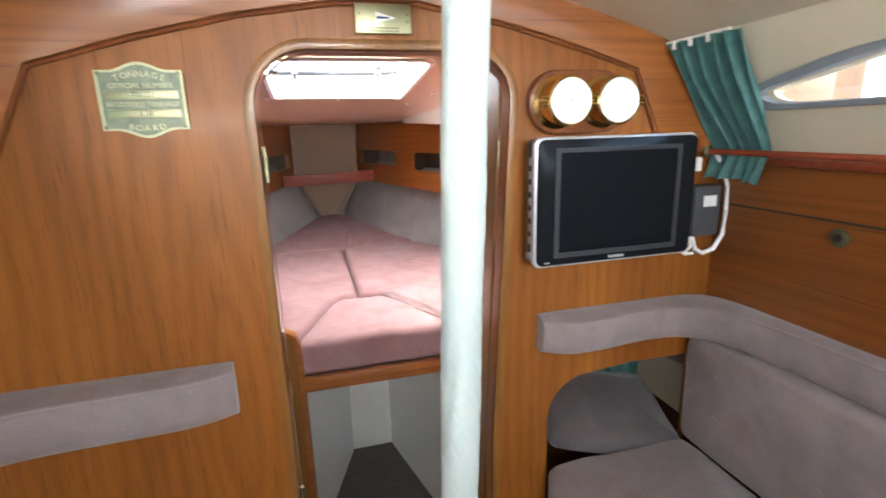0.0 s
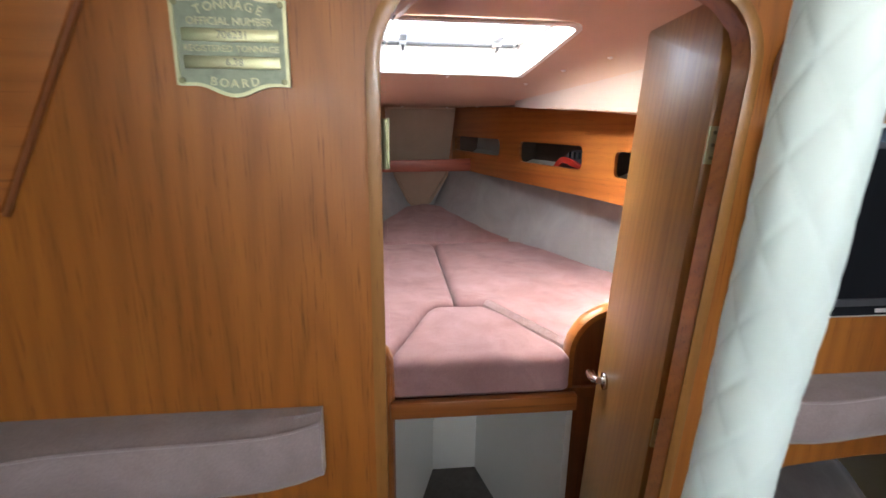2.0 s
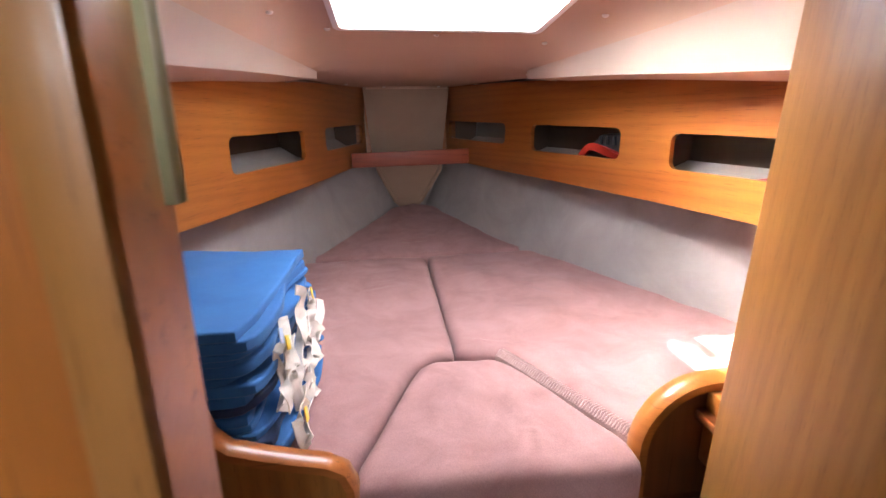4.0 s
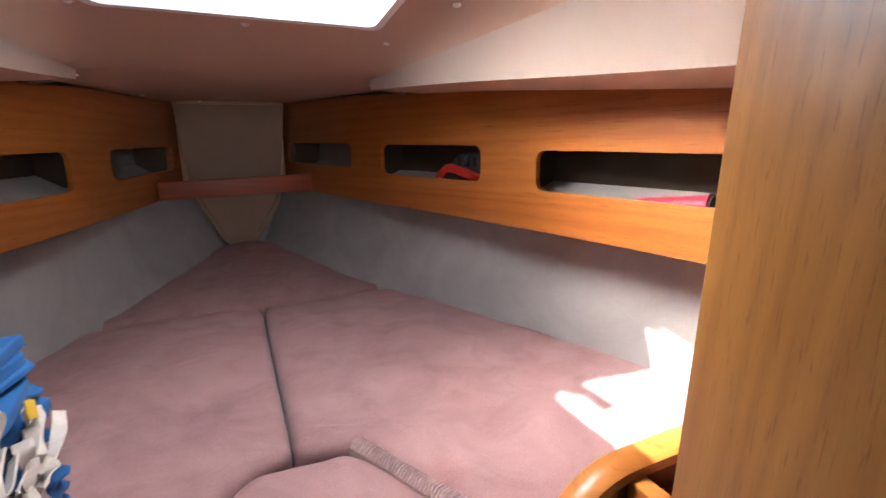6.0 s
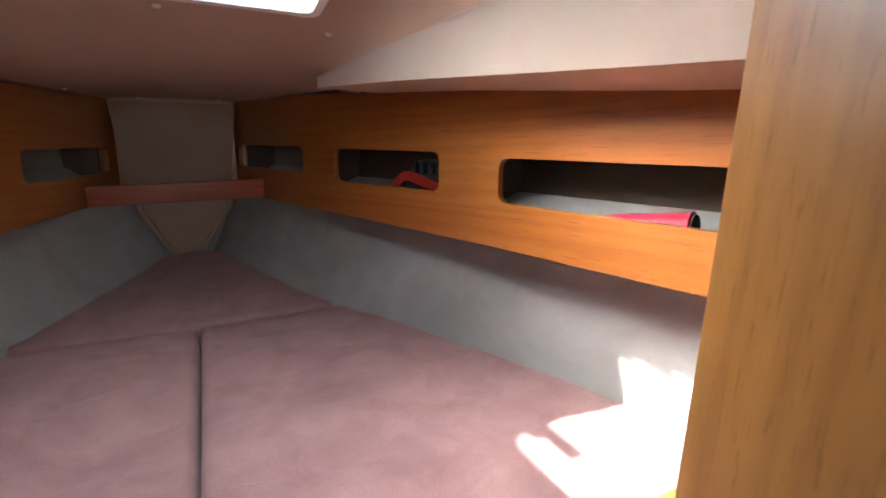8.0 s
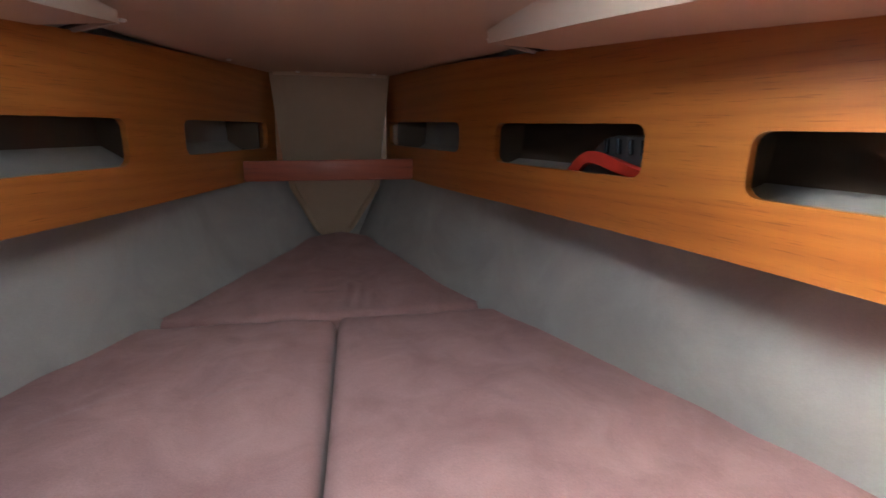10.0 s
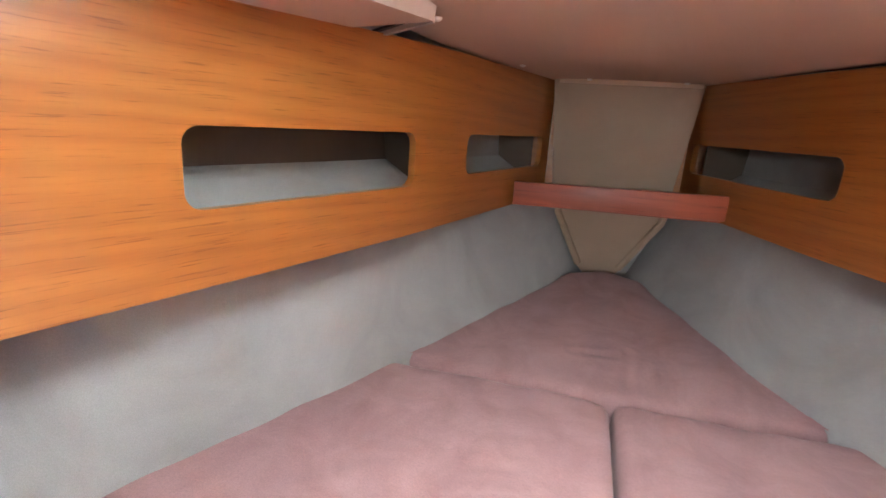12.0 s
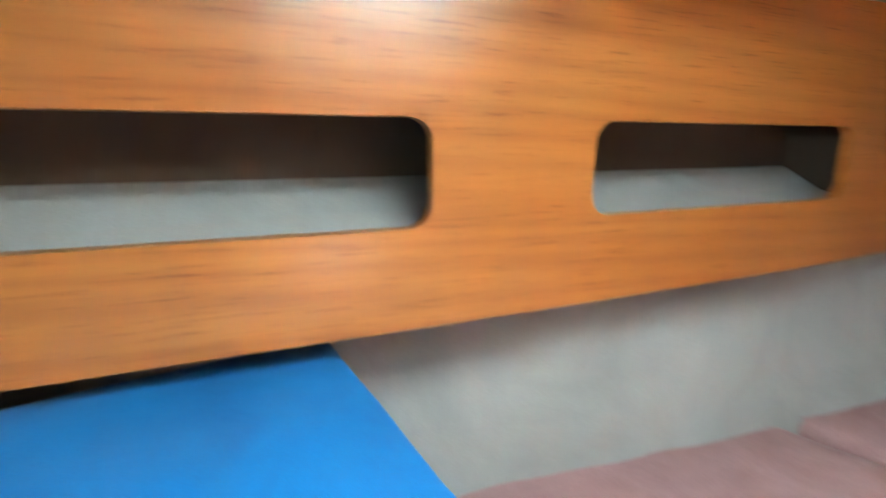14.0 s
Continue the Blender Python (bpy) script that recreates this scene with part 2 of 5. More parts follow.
def structure(name, bm, mat, label=""):
    ob = finish(name, bm, mat)
    BASE[ob.name] = Vector((0, 0, 0))
    return tagged(ob, label, kind="structure")


def single(name, bm, mat, label, category, group=""):
    ob = finish(name, bm, mat)
    BASE[ob.name] = Vector((0, 0, 0))
    return tagged(ob, label, category, group)


def bevel(bm, width, segments=2, angle=30):
    edges = [e for e in bm.edges if len(e.link_faces) == 2 and e.calc_face_angle(0) > radians(angle)]
    if edges and width > 0:
        bmesh.ops.bevel(bm, geom=edges, offset=width, segments=segments, profile=0.5, affect="EDGES")
    return bm


def box(x0, x1, y0, y1, z0, z1, r=0.0, segments=2):
    bm = bmesh.new()
    m = Matrix.Translation(((x0 + x1) / 2, (y0 + y1) / 2, (z0 + z1) / 2)) @ Matrix.Diagonal((x1 - x0, y1 - y0, z1 - z0, 1))
    bmesh.ops.create_cube(bm, size=1, matrix=m)
    return bevel(bm, r, segments)


def moved(bm, m):
    bmesh.ops.transform(bm, matrix=m, verts=bm.verts[:])
    return bm


def slab(loops, depth, to_world, cuts=(), r=0.0, segments=2):
    """A flat plate from a closed outline and holes in (u, v), depth thick along w, cut at u = cuts and mapped to the world."""
    bm = bmesh.new()
    for loop in loops:
        vs = [bm.verts.new((u, v, 0)) for u, v in loop]
        for a, c in zip(vs, vs[1:] + vs[:1]):
            bm.edges.new((a, c))
    bmesh.ops.triangle_fill(bm, use_beauty=True, use_dissolve=False, edges=bm.edges[:], normal=(0, 0, 1))
    for u in cuts:
        bmesh.ops.bisect_plane(bm, geom=bm.verts[:] + bm.edges[:] + bm.faces[:], plane_co=(u, 0, 0), plane_no=(1, 0, 0))
    got = bmesh.ops.extrude_face_region(bm, geom=bm.faces[:])
    bmesh.ops.translate(bm, vec=(0, 0, depth), verts=[v for v in got["geom"] if isinstance(v, bmesh.types.BMVert)])
    bmesh.ops.recalc_face_normals(bm, faces=bm.faces[:])
    if r:
        bevel(bm, r, segments, 60)
    for v in bm.verts:
        v.co = Vector(to_world(*v.co))
    return bm


def rounded(x0, x1, y0, y1, r, n=6):
    pts = []
    for cx, cy, a in ((x1 - r, y1 - r, 0), (x0 + r, y1 - r, 90), (x0 + r, y0 + r, 180), (x1 - r, y0 + r, 270)):
        pts += [(cx + r * math.cos(radians(a + 90 * k / n)), cy + r * math.sin(radians(a + 90 * k / n))) for k in range(n + 1)]
    return pts


def tube(points, radius, sides=8, closed=False, taper=None):
    """A round bar along points."""
    bm = bmesh.new()
    pts = [Vector(p) for p in points]
    rings = []
    for i, p in enumerate(pts):
        a = pts[(i - 1) % len(pts)] if (closed or i) else p
        c = pts[(i + 1) % len(pts)] if (closed or i < len(pts) - 1) else p
        q = (c - a).normalized().to_track_quat("Z", "Y")
        rad = radius if taper is None else radius * taper(i / (len(pts) - 1))
        rings.append([bm.verts.new(p + q @ Vector((rad * math.cos(2 * math.pi * k / sides), rad * math.sin(2 * math.pi * k / sides), 0))) for k in range(sides)])
    pairs = list(zip(rings, rings[1:])) + ([(rings[-1], rings[0])] if closed else [])
    for ra, rb in pairs:
        for k in range(sides):
            bm.faces.new((ra[k], ra[(k + 1) % sides], rb[(k + 1) % sides], rb[k]))
    if not closed:
        bm.faces.new(rings[0][::-1])
        bm.faces.new(rings[-1])
    return bm


def disc(center, axis, radius, depth, sides=28, r=0.0, radius2=None):
    bm = bmesh.new()
    bmesh.ops.create_cone(bm, cap_ends=True, segments=sides, radius1=radius, radius2=radius if radius2 is None else radius2, depth=depth)
    bevel(bm, r, 2)
    return moved(bm, Matrix.Translation(center) @ Vector(axis).to_track_quat("Z", "Y").to_matrix().to_4x4())


def lathe(profile, center, axis, sides=32):
    """profile: (radius, height along the axis)."""
    bm = bmesh.new()
    rings = [[bm.verts.new((rr * math.cos(2 * math.pi * k / sides), rr * math.sin(2 * math.pi * k / sides), h)) for k in range(sides)] for rr, h in profile]
    for ra, rb in zip(rings, rings[1:]):
        for k in range(sides):
            bm.faces.new((ra[k], ra[(k + 1) % sides], rb[(k + 1) % sides], rb[k]))
    bm.faces.new(rings[0][::-1])
    bm.faces.new(rings[-1])
    return moved(bm, Matrix.Translation(center) @ Vector(axis).to_track_quat("Z", "Y").to_matrix().to_4x4())


def sheet(grid, depth=0.0, way=None):
    """A surface through rows of points; thickened along way if given."""
    bm = bmesh.new()
    vs = [[bm.verts.new(p) for p in row] for row in grid]
    for ra, rb in zip(vs, vs[1:]):
        for k in range(len(ra) - 1):
            bm.faces.new((ra[k], ra[k + 1], rb[k + 1], rb[k]))
    if depth:
        got = bmesh.ops.extrude_face_region(bm, geom=bm.faces[:])
        bmesh.ops.translate(bm, vec=Vector(way).normalized() * depth, verts=[v for v in got["geom"] if isinstance(v, bmesh.types.BMVert)])
    return bm


def curve(table):
    ys, xs = [p[0] for p in table], [p[1] for p in table]
    return lambda y: float(np.interp(y, ys, xs))


def smooth_curve(table):
    """Interpolates a table with a rounded course."""
    f = curve(table)
    return lambda y: (f(y - 0.12) + 2 * f(y - 0.06) + 3 * f(y) + 2 * f(y + 0.06) + f(y + 0.12)) / 9


def resample(outline, step):
    out = []
    for (ax, ay), (cx, cy) in zip(outline, outline[1:] + outline[:1]):
        n = max(1, round(math.hypot(cx - ax, cy - ay) / step))
        out += [(ax + (cx - ax) * k / n, ay + (cy - ay) * k / n) for k in range(n)]
    return out


def soften(pts, times):
    for _ in range(times):
        pts = [((a[0] + 2 * p[0] + c[0]) / 4, (a[1] + 2 * p[1] + c[1]) / 4) for a, p, c in zip(pts[-1:] + pts[:-1], pts, pts[1:] + pts[:1])]
    return pts


def pillow(outline, z0, z1, r=0.022, puff=0.012, rough=0.003, seed=0.0, soft=2, step=0.025, lift=None, fine=10, creases=()):
    """A stuffed cushion over an outline given counter-clockwise: rounded edges, bulging, slightly creased top."""
    pts = soften(resample(outline, step), soft)
    n = len(pts)
    cx, cy = sum(p[0] for p in pts) / n, sum(p[1] for p in pts) / n
    normals = []
    for a, c in zip(pts[-1:] + pts[:-1], pts[1:] + pts[:1]):
        dx, dy = c[0] - a[0], c[1] - a[1]
        d = math.hypot(dx, dy) or 1
        normals.append((-dy / d, dx / d))
    bm, rings = bmesh.new(), []

    def ring(inset, z, t=0.0):
        row = []
        for (x, y), (nx, ny) in zip(pts, normals):
            px, py = x + nx * inset, y + ny * inset
            px, py = px + (cx - px) * t, py + (cy - py) * t
            dz = 0.0
            if z > (z0 + z1) / 2:
                dz = rough * 2.0 * noise.noise(Vector((px * 7 + seed, py * 7, 3.1))) + rough * noise.noise(Vector((px * 22, py * 9 + seed, 1.7)))
                for ax, ay, bx, by, deep, wide in creases:
                    ex, ey = bx - ax, by - ay
                    g = min(1, max(0, ((px - ax) * ex + (py - ay) * ey) / (ex * ex + ey * ey)))
                    q = math.hypot(px - ax - ex * g, py - ay - ey * g) / wide
                    dz -= deep * math.exp(-q * q) * math.sin(math.pi * (0.1 + 0.8 * g)) - deep * 0.5 * math.exp(-(q - 2.2) ** 2)
                if lift:
                    dz += lift(px, py)
            row.append(bm.verts.new((px, py, z + dz)))
        rings.append(row)

    ring(r * 0.5, z0)
    ring(0, z0 + r * 0.5)
    for k in range(5):
        a = radians(90 * k / 4)
        ring(r * (1 - math.cos(a)), z1 - r + r * math.sin(a))
    for k in range(1, fine):
        t = k / fine
        ring(r, z1 + puff * math.sin(min(1, t * 2.2) * math.pi / 2), t)
    for ra, rb in zip(rings, rings[1:]):
        for k in range(n):
            bm.faces.new((ra[k], ra[(k + 1) % n], rb[(k + 1) % n], rb[k]))
    top = bm.verts.new((cx, cy, sum(v.co.z for v in rings[-1]) / n))
    for k in range(n):
        bm.faces.new((rings[-1][k], rings[-1][(k + 1) % n], top))
    bm.faces.new(rings[0][::-1])
    return bm


def lettering(name, text, size, m, depth, mat, parent, label=""):
    """Raised letters in the built-in font, made into a mesh; m maps the text's plane to the world."""
    cu = bpy.data.curves.new(name, "FONT")
    cu.body, cu.size, cu.extrude, cu.align_x, cu.align_y, cu.resolution_u = text, size, depth, "CENTER", "CENTER", 2
    tmp = bpy.data.objects.new(name, cu)
    scene.collection.objects.link(tmp)
    bpy.context.view_layer.update()
    me = bpy.data.meshes.new_from_object(tmp.evaluated_get(bpy.context.evaluated_depsgraph_get()))
    bpy.data.objects.remove(tmp)
    bm = bmesh.new()
    bm.from_mesh(me)
    bpy.data.meshes.remove(me)
    return part(name, moved(bm, m), mat, parent, label)


# ---- plan of the boat ----
MID = 0.02                                   # centreline
BULK_Y, BULK_T = 0.885, 0.022                 # main bulkhead
BERTH_Z = 0.795
SOLE_AFT, SOLE_FWD = 0.12, 0.0
berth_port = smooth_curve([(0.9, -0.98), (1.45, -0.85), (1.8, -0.735), (2.1, -0.617), (2.3, -0.521), (2.65, -0.385), (2.83, -0.285), (3.0, -0.185), (3.25, -0.03), (3.5, 0.0)])
berth_stbd = smooth_curve([(0.9, 1.07), (1.45, 0.92), (1.8, 0.795), (2.1, 0.680), (2.3, 0.585), (2.62, 0.435), (2.8, 0.32), (3.0, 0.215), (3.25, 0.07), (3.5, 0.04)])
panel_port = smooth_curve([(0.9, -0.90), (1.61, -0.686), (1.926, -0.580), (2.08, -0.530), (2.524, -0.394), (2.74, -0.343), (3.28, -0.208), (3.4, -0.18)])
panel_stbd = smooth_curve([(0.9, 0.93), (1.60, 0.728), (1.971, 0.630), (2.161, 0.570), (2.574, 0.432), (2.72, 0.370), (3.2, 0.228), (3.4, 0.18)])
crown = smooth_curve([(0.9, 1.665), (1.5, 1.617), (2.1, 1.556), (2.38, 1.488), (2.6, 1.468), (3.3, 1.460)])
roof_edge = smooth_curve([(0.9, 0.53), (1.42, 0.485), (1.56, 0.46), (1.82, 0.425), (2.37, 0.325), (2.6, 0.325)])
roof_edge_z = smooth_curve([(0.9, 1.560), (1.42, 1.53), (1.56, 1.517), (1.82, 1.50), (2.37, 1.464), (2.6, 1.455)])
soffit_in = smooth_curve([(0.9, 0.70), (1.49, 0.585), (1.65, 0.535), (2.37, 0.325)])
PANEL_TOP = smooth_curve([(0.9, 1.36), (1.6, 1.387), (2.1, 1.425), (2.6, 1.447), (3.3, 1.458)])


def frange(a, c, n):
    return [a + (c - a) * k / n for k in range(n + 1)]


# ---- forward cabin: shell ----
def hull_side(name, side, berth, panel):
    """The carpeted hull side: from the berth up behind the slotted panel to the deck."""
    rows = []
    for y in frange(0.908, 3.32, 40):
        b, p = abs(berth(y)), abs(panel(y))
        lean = 0.050 + 0.065 * min(1, max(0, (y - 2.3) / 0.9))
        top = b + lean
        behind = max(top + 0.015, p + 0.03)
        near = 0.06 * min(1, max(0, (y - 2.62) / 0.12))
        rows.append([(side * x, y, z) for x, z in ((b - 0.03, 0.66), (b, 0.80), (b + lean * 0.36, 0.89), (b + lean * 0.70, 0.98), (top, 1.065), (top + (behind - top) * 0.35, 1.105),
                                                   (behind, 1.16), (max(b + 0.12, p + 0.18) - near, 1.22), (max(b + 0.14, p + 0.20) - near, 1.50))])
    return structure(name, sheet(rows, 0.02, (side, 0, 0)), CARPET_GREY, "pale grey carpeted hull side above the berth")


hull_side("wall_port_forward", -1, berth_port, panel_port)
hull_side("wall_starboard_forward", 1, berth_stbd, panel_stbd)


def slotted_panel(name, side, panel, slots, y0, y1, label):
    """Varnished locker front with rounded slots, bent to the hull."""
    top = [(y, PANEL_TOP(y)) for y in frange(y1, y0, 20)]
    outline = [(y0, 1.076 if side < 0 else 1.086), (y1, 1.096 if side < 0 else 1.106)] + top
    holes = [rounded(a, c, z0, z1, 0.022) for a, c, z0, z1 in slots]
    bm = slab([outline] + holes, 0.014, lambda u, v, w: (panel(u) + side * w, u + w * 0.3, v), cuts=frange(y0 + 0.06, y1 - 0.06, 24), r=0.0)
    t = thing(name, (panel(2.0), 2.0, 1.085), label, "locker front")
    part("panel", bm, TEAK_PANEL, t)
    shelf = [[(panel(y) + side * 0.012, y, 1.168), (panel(y) + side * 0.08, y, 1.186 if side < 0 else 1.178), (panel(y) + side * 0.15, y, 1.230 if side < 0 else 1.208)] for y in frange(y0, y1, 24)]
    part("shelf", sheet(shelf, 0.012, (0, 0, -1)), CARPET_GREY, t, "grey carpeted shelf inside the locker")
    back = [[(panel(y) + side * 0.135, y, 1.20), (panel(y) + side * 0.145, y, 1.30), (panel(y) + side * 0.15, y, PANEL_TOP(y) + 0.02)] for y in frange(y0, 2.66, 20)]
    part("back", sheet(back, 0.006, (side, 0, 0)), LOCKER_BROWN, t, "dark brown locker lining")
    # the foremost board is added, its dark colour standing for shade at the slot's end
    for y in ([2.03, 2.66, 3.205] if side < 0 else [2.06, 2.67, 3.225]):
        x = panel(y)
        part("divider_and_shade_board", box(min(x + side * 0.02, x + side * 0.15), max(x + side * 0.02, x + side * 0.15), y - 0.006, y + 0.006, 1.172, PANEL_TOP(y) - 0.01), LOCKER_BROWN, t)
    return t


slotted_panel("port_locker_front", -1, panel_port, [(1.42, 1.938, 1.184, 1.285), (2.112, 2.540, 1.185, 1.285), (2.745, 3.228, 1.196, 1.285)], 0.915, 3.30,
              "varnished teak locker front with three rounded slots")
slotted_panel("starboard_locker_front", 1, panel_stbd, [(1.40, 1.972, 1.190, 1.282), (2.145, 2.568, 1.198, 1.291), (2.725, 3.258, 1.212, 1.294)], 0.915, 3.30,
              "varnished teak locker front with slots and gear inside")

# forward end
bm = slab([[(-0.34, 0.80), (0.38, 0.80), (0.38, 1.10), (-0.34, 1.10)]], 0.02, lambda u, v, w: (u, 3.318 + w, v))
structure("wall_bow", bm, CARPET_GREY, "grey carpeted bow end")
bm = slab([[(-0.34, 1.10), (0.38, 1.10), (0.38, 1.50), (-0.34, 1.50)]], 0.02, lambda u, v, w: (u, 3.306 + w, v))
structure("wall_bow_upper", bm, TEAK_PANEL, "varnished teak bow end behind the vinyl panel")
bm = slab([[(-0.208, 1.475), (0.216, 1.475), (0.178, 1.15), (0.172, 1.06), (0.072, 0.895), (0.045, 0.862), (-0.045, 0.862), (-0.076, 0.895), (-0.158, 1.06), (-0.176, 1.15)]], 0.012,
          lambda u, v, w: (u, 3.240 + w + (1.475 - v) * 0.02, v), r=0.004)
t = thing("chain_locker_panel", (0.02, 3.232, 0.86), "beige vinyl covered panel narrowing towards the bow", "panel")
part("panel", bm, BEIGE, t)
for pts in ([(-0.158, 1.12), (-0.146, 1.055), (-0.064, 0.895)], [(0.173, 1.12), (0.163, 1.055), (0.060, 0.895)]):
    part("edge_strip", tube([(x, 3.243, z) for x, z in pts], 0.011, 8), BEIGE, t)
part("top_strip", box(-0.19, 0.205, 3.230, 3.238, 1.447, 1.462), HEADLINER, t)

t = thing("bow_shelf", (0.01, 3.02, 1.105), "red-brown mahogany shelf across the bow", "shelf")
bm = box(-0.275, 0.275, -0.011, 0.011, 0, 0.064, 0.003)
part("fiddle", moved(bm, Matrix.Translation((0.012, 3.03, 1.105)) @ Euler((0, radians(-1.2), radians(3.0))).to_matrix().to_4x4()), MAHOGANY, t)
part("board", slab([[(-0.26, 3.03), (0.285, 3.05), (0.195, 3.238), (-0.18, 3.238)]], 0.012, lambda u, v, w: (u, v, 1.100 + w + 0.012 * u)), MAHOGANY, t)

# ---- forward cabin: ceiling ----
HX0, HX1, HY0, HY1 = -0.218, 0.288, 1.495, 2.090


def roof_z(x, y):
    e = roof_edge(y)
    d = abs(x - MID) / e
    return crown(y) - (crown(y) - roof_edge_z(y)) * min(1.0, d) ** 5 - max(0, d - 1) * 0.02


def headliner():
    """The moulded headliner with the hatch opening."""
    bm = bmesh.new()
    ys = sorted(set([0.908, 1.1, 1.25, 1.4, HY0, 1.6, 1.75, 1.9, 2.0, HY1, 2.18, 2.25, 2.31, 2.37, 2.43, 2.5, 2.6, 2.75, 2.9, 3.05, 3.15, 3.25, 3.32]))

    def cols(y):
        e = roof_edge(y) if y < 2.37 else max(0.325, -panel_port(y) + MID, panel_stbd(y) - MID) * min(1, (y - 2.3) / 0.07) + 0.0
        e = max(e, 0.22)
        left = [MID - e + (HX0 - (MID - e)) * k / 5 for k in range(6)]
        mid = [HX0 + (HX1 - HX0) * k / 6 for k in range(1, 6)]
        right = [HX1 + (MID + e - HX1) * k / 5 for k in range(6)]
        return left + mid + right

    grid = []
    for y in ys:
        xs = cols(y)
        if y >= 2.43:
            lo, hi = panel_port(y) - 0.02, panel_stbd(y) + 0.02
            xs = [lo + (hi - lo) * k / (len(xs) - 1) for k in range(len(xs))]
        grid.append([bm.verts.new((x, y, roof_z(x, y) if y < 2.43 else crown(y) - 0.012 * min(1, abs(x - MID) / 0.4) ** 2)) for x in xs])
    for j, (ra, rb) in enumerate(zip(grid, grid[1:])):
        for k in range(len(ra) - 1):
            if HY0 - 0.001 <= ys[j] and ys[j + 1] <= HY1 + 0.001 and 5 <= k < 11:
                continue
            bm.faces.new((ra[k], ra[k + 1], rb[k + 1], rb[k]))
    got = bmesh.ops.extrude_face_region(bm, geom=bm.faces[:])
    bmesh.ops.translate(bm, vec=(0, 0, 0.02), verts=[v for v in got["geom"] if isinstance(v, bmesh.types.BMVert)])
    return bm


structure("ceiling_forward", headliner(), HEADLINER, "peach vinyl headliner of the forward cabin")


def side_roof(name_face, name_soffit, s, panel):
    """The sloping cabin-trunk side and the side-deck soffit outboard of it."""
    face, soffit = [], []
    for y in frange(0.908, 2.37, 18):
        a = Vector((MID + s * roof_edge(y), y, roof_edge_z(y)))
        x = panel(y)
        i = MID + s * soffit_in(y) if abs(soffit_in(y)) < abs(x - MID) - 0.01 else x - s * 0.01
        zi = PANEL_TOP(y) + (0.020 if s > 0 else 0.040) * min(1, max(0.2, (2.4 - y) / 0.8))
        c = Vector((i, y, min(zi, a.z)))
        face.append([a.lerp(c, k / 4) + Vector((0, 0, 0.006 * math.sin(math.pi * k / 4))) for k in range(5)])
        soffit.append([c, c.lerp(Vector((x + s * 0.03, y, PANEL_TOP(y) - 0.004)), 0.5), Vector((x + s * 0.03, y, PANEL_TOP(y) - 0.004))])
    structure(name_face, sheet(face, 0.015, (s, 0, 0.4)), HEADLINER_LIGHT, "pale sloping side of the cabin top")
    structure(name_soffit, sheet(soffit, 0.015, (0, 0, 1)), HEADLINER, "peach soffit under the side deck")
    # forward corner: overlapping board edge with a dark slit
    y0, x0, x1 = 2.372, MID + s * 0.340, panel(2.44) + s * 0.02
    slit = slab([[(0, 0), (1, 0), (1, 1), (0, 1)]], 0.004, lambda u, v, w: (x0 + (x1 - x0) * u, y0 + 0.065 * u - 0.012 * (1 - u) + 0.010 * v, 1.456 - 0.012 * u - w))
    structure("trim_gap" + name_soffit[-5:], slit, SHADOW_GAP, "dark slit between headliner boards")
    lip = slab([[(0, 0), (1, 0), (1, 1), (0, 1)]], 0.010, lambda u, v, w: (x0 + (x1 - x0) * u, y0 + 0.065 * u + 0.012 + 0.010 * v, 1.457 - 0.012 * u - w))
    structure("trim_lip" + name_soffit[-5:], lip, HEADLINER_LIGHT, "pale edge strip of the headliner board")


side_roof("wall_trunk_port", "ceiling_soffit_port_", -1, panel_port)
side_roof("wall_trunk_stbd", "ceiling_soffit_stbd_", 1, panel_stbd)

# hatch in the headliner
LX0, LX1, LY0, LY1, LZ = -0.222, 0.276, 1.535, 2.076, 1.640


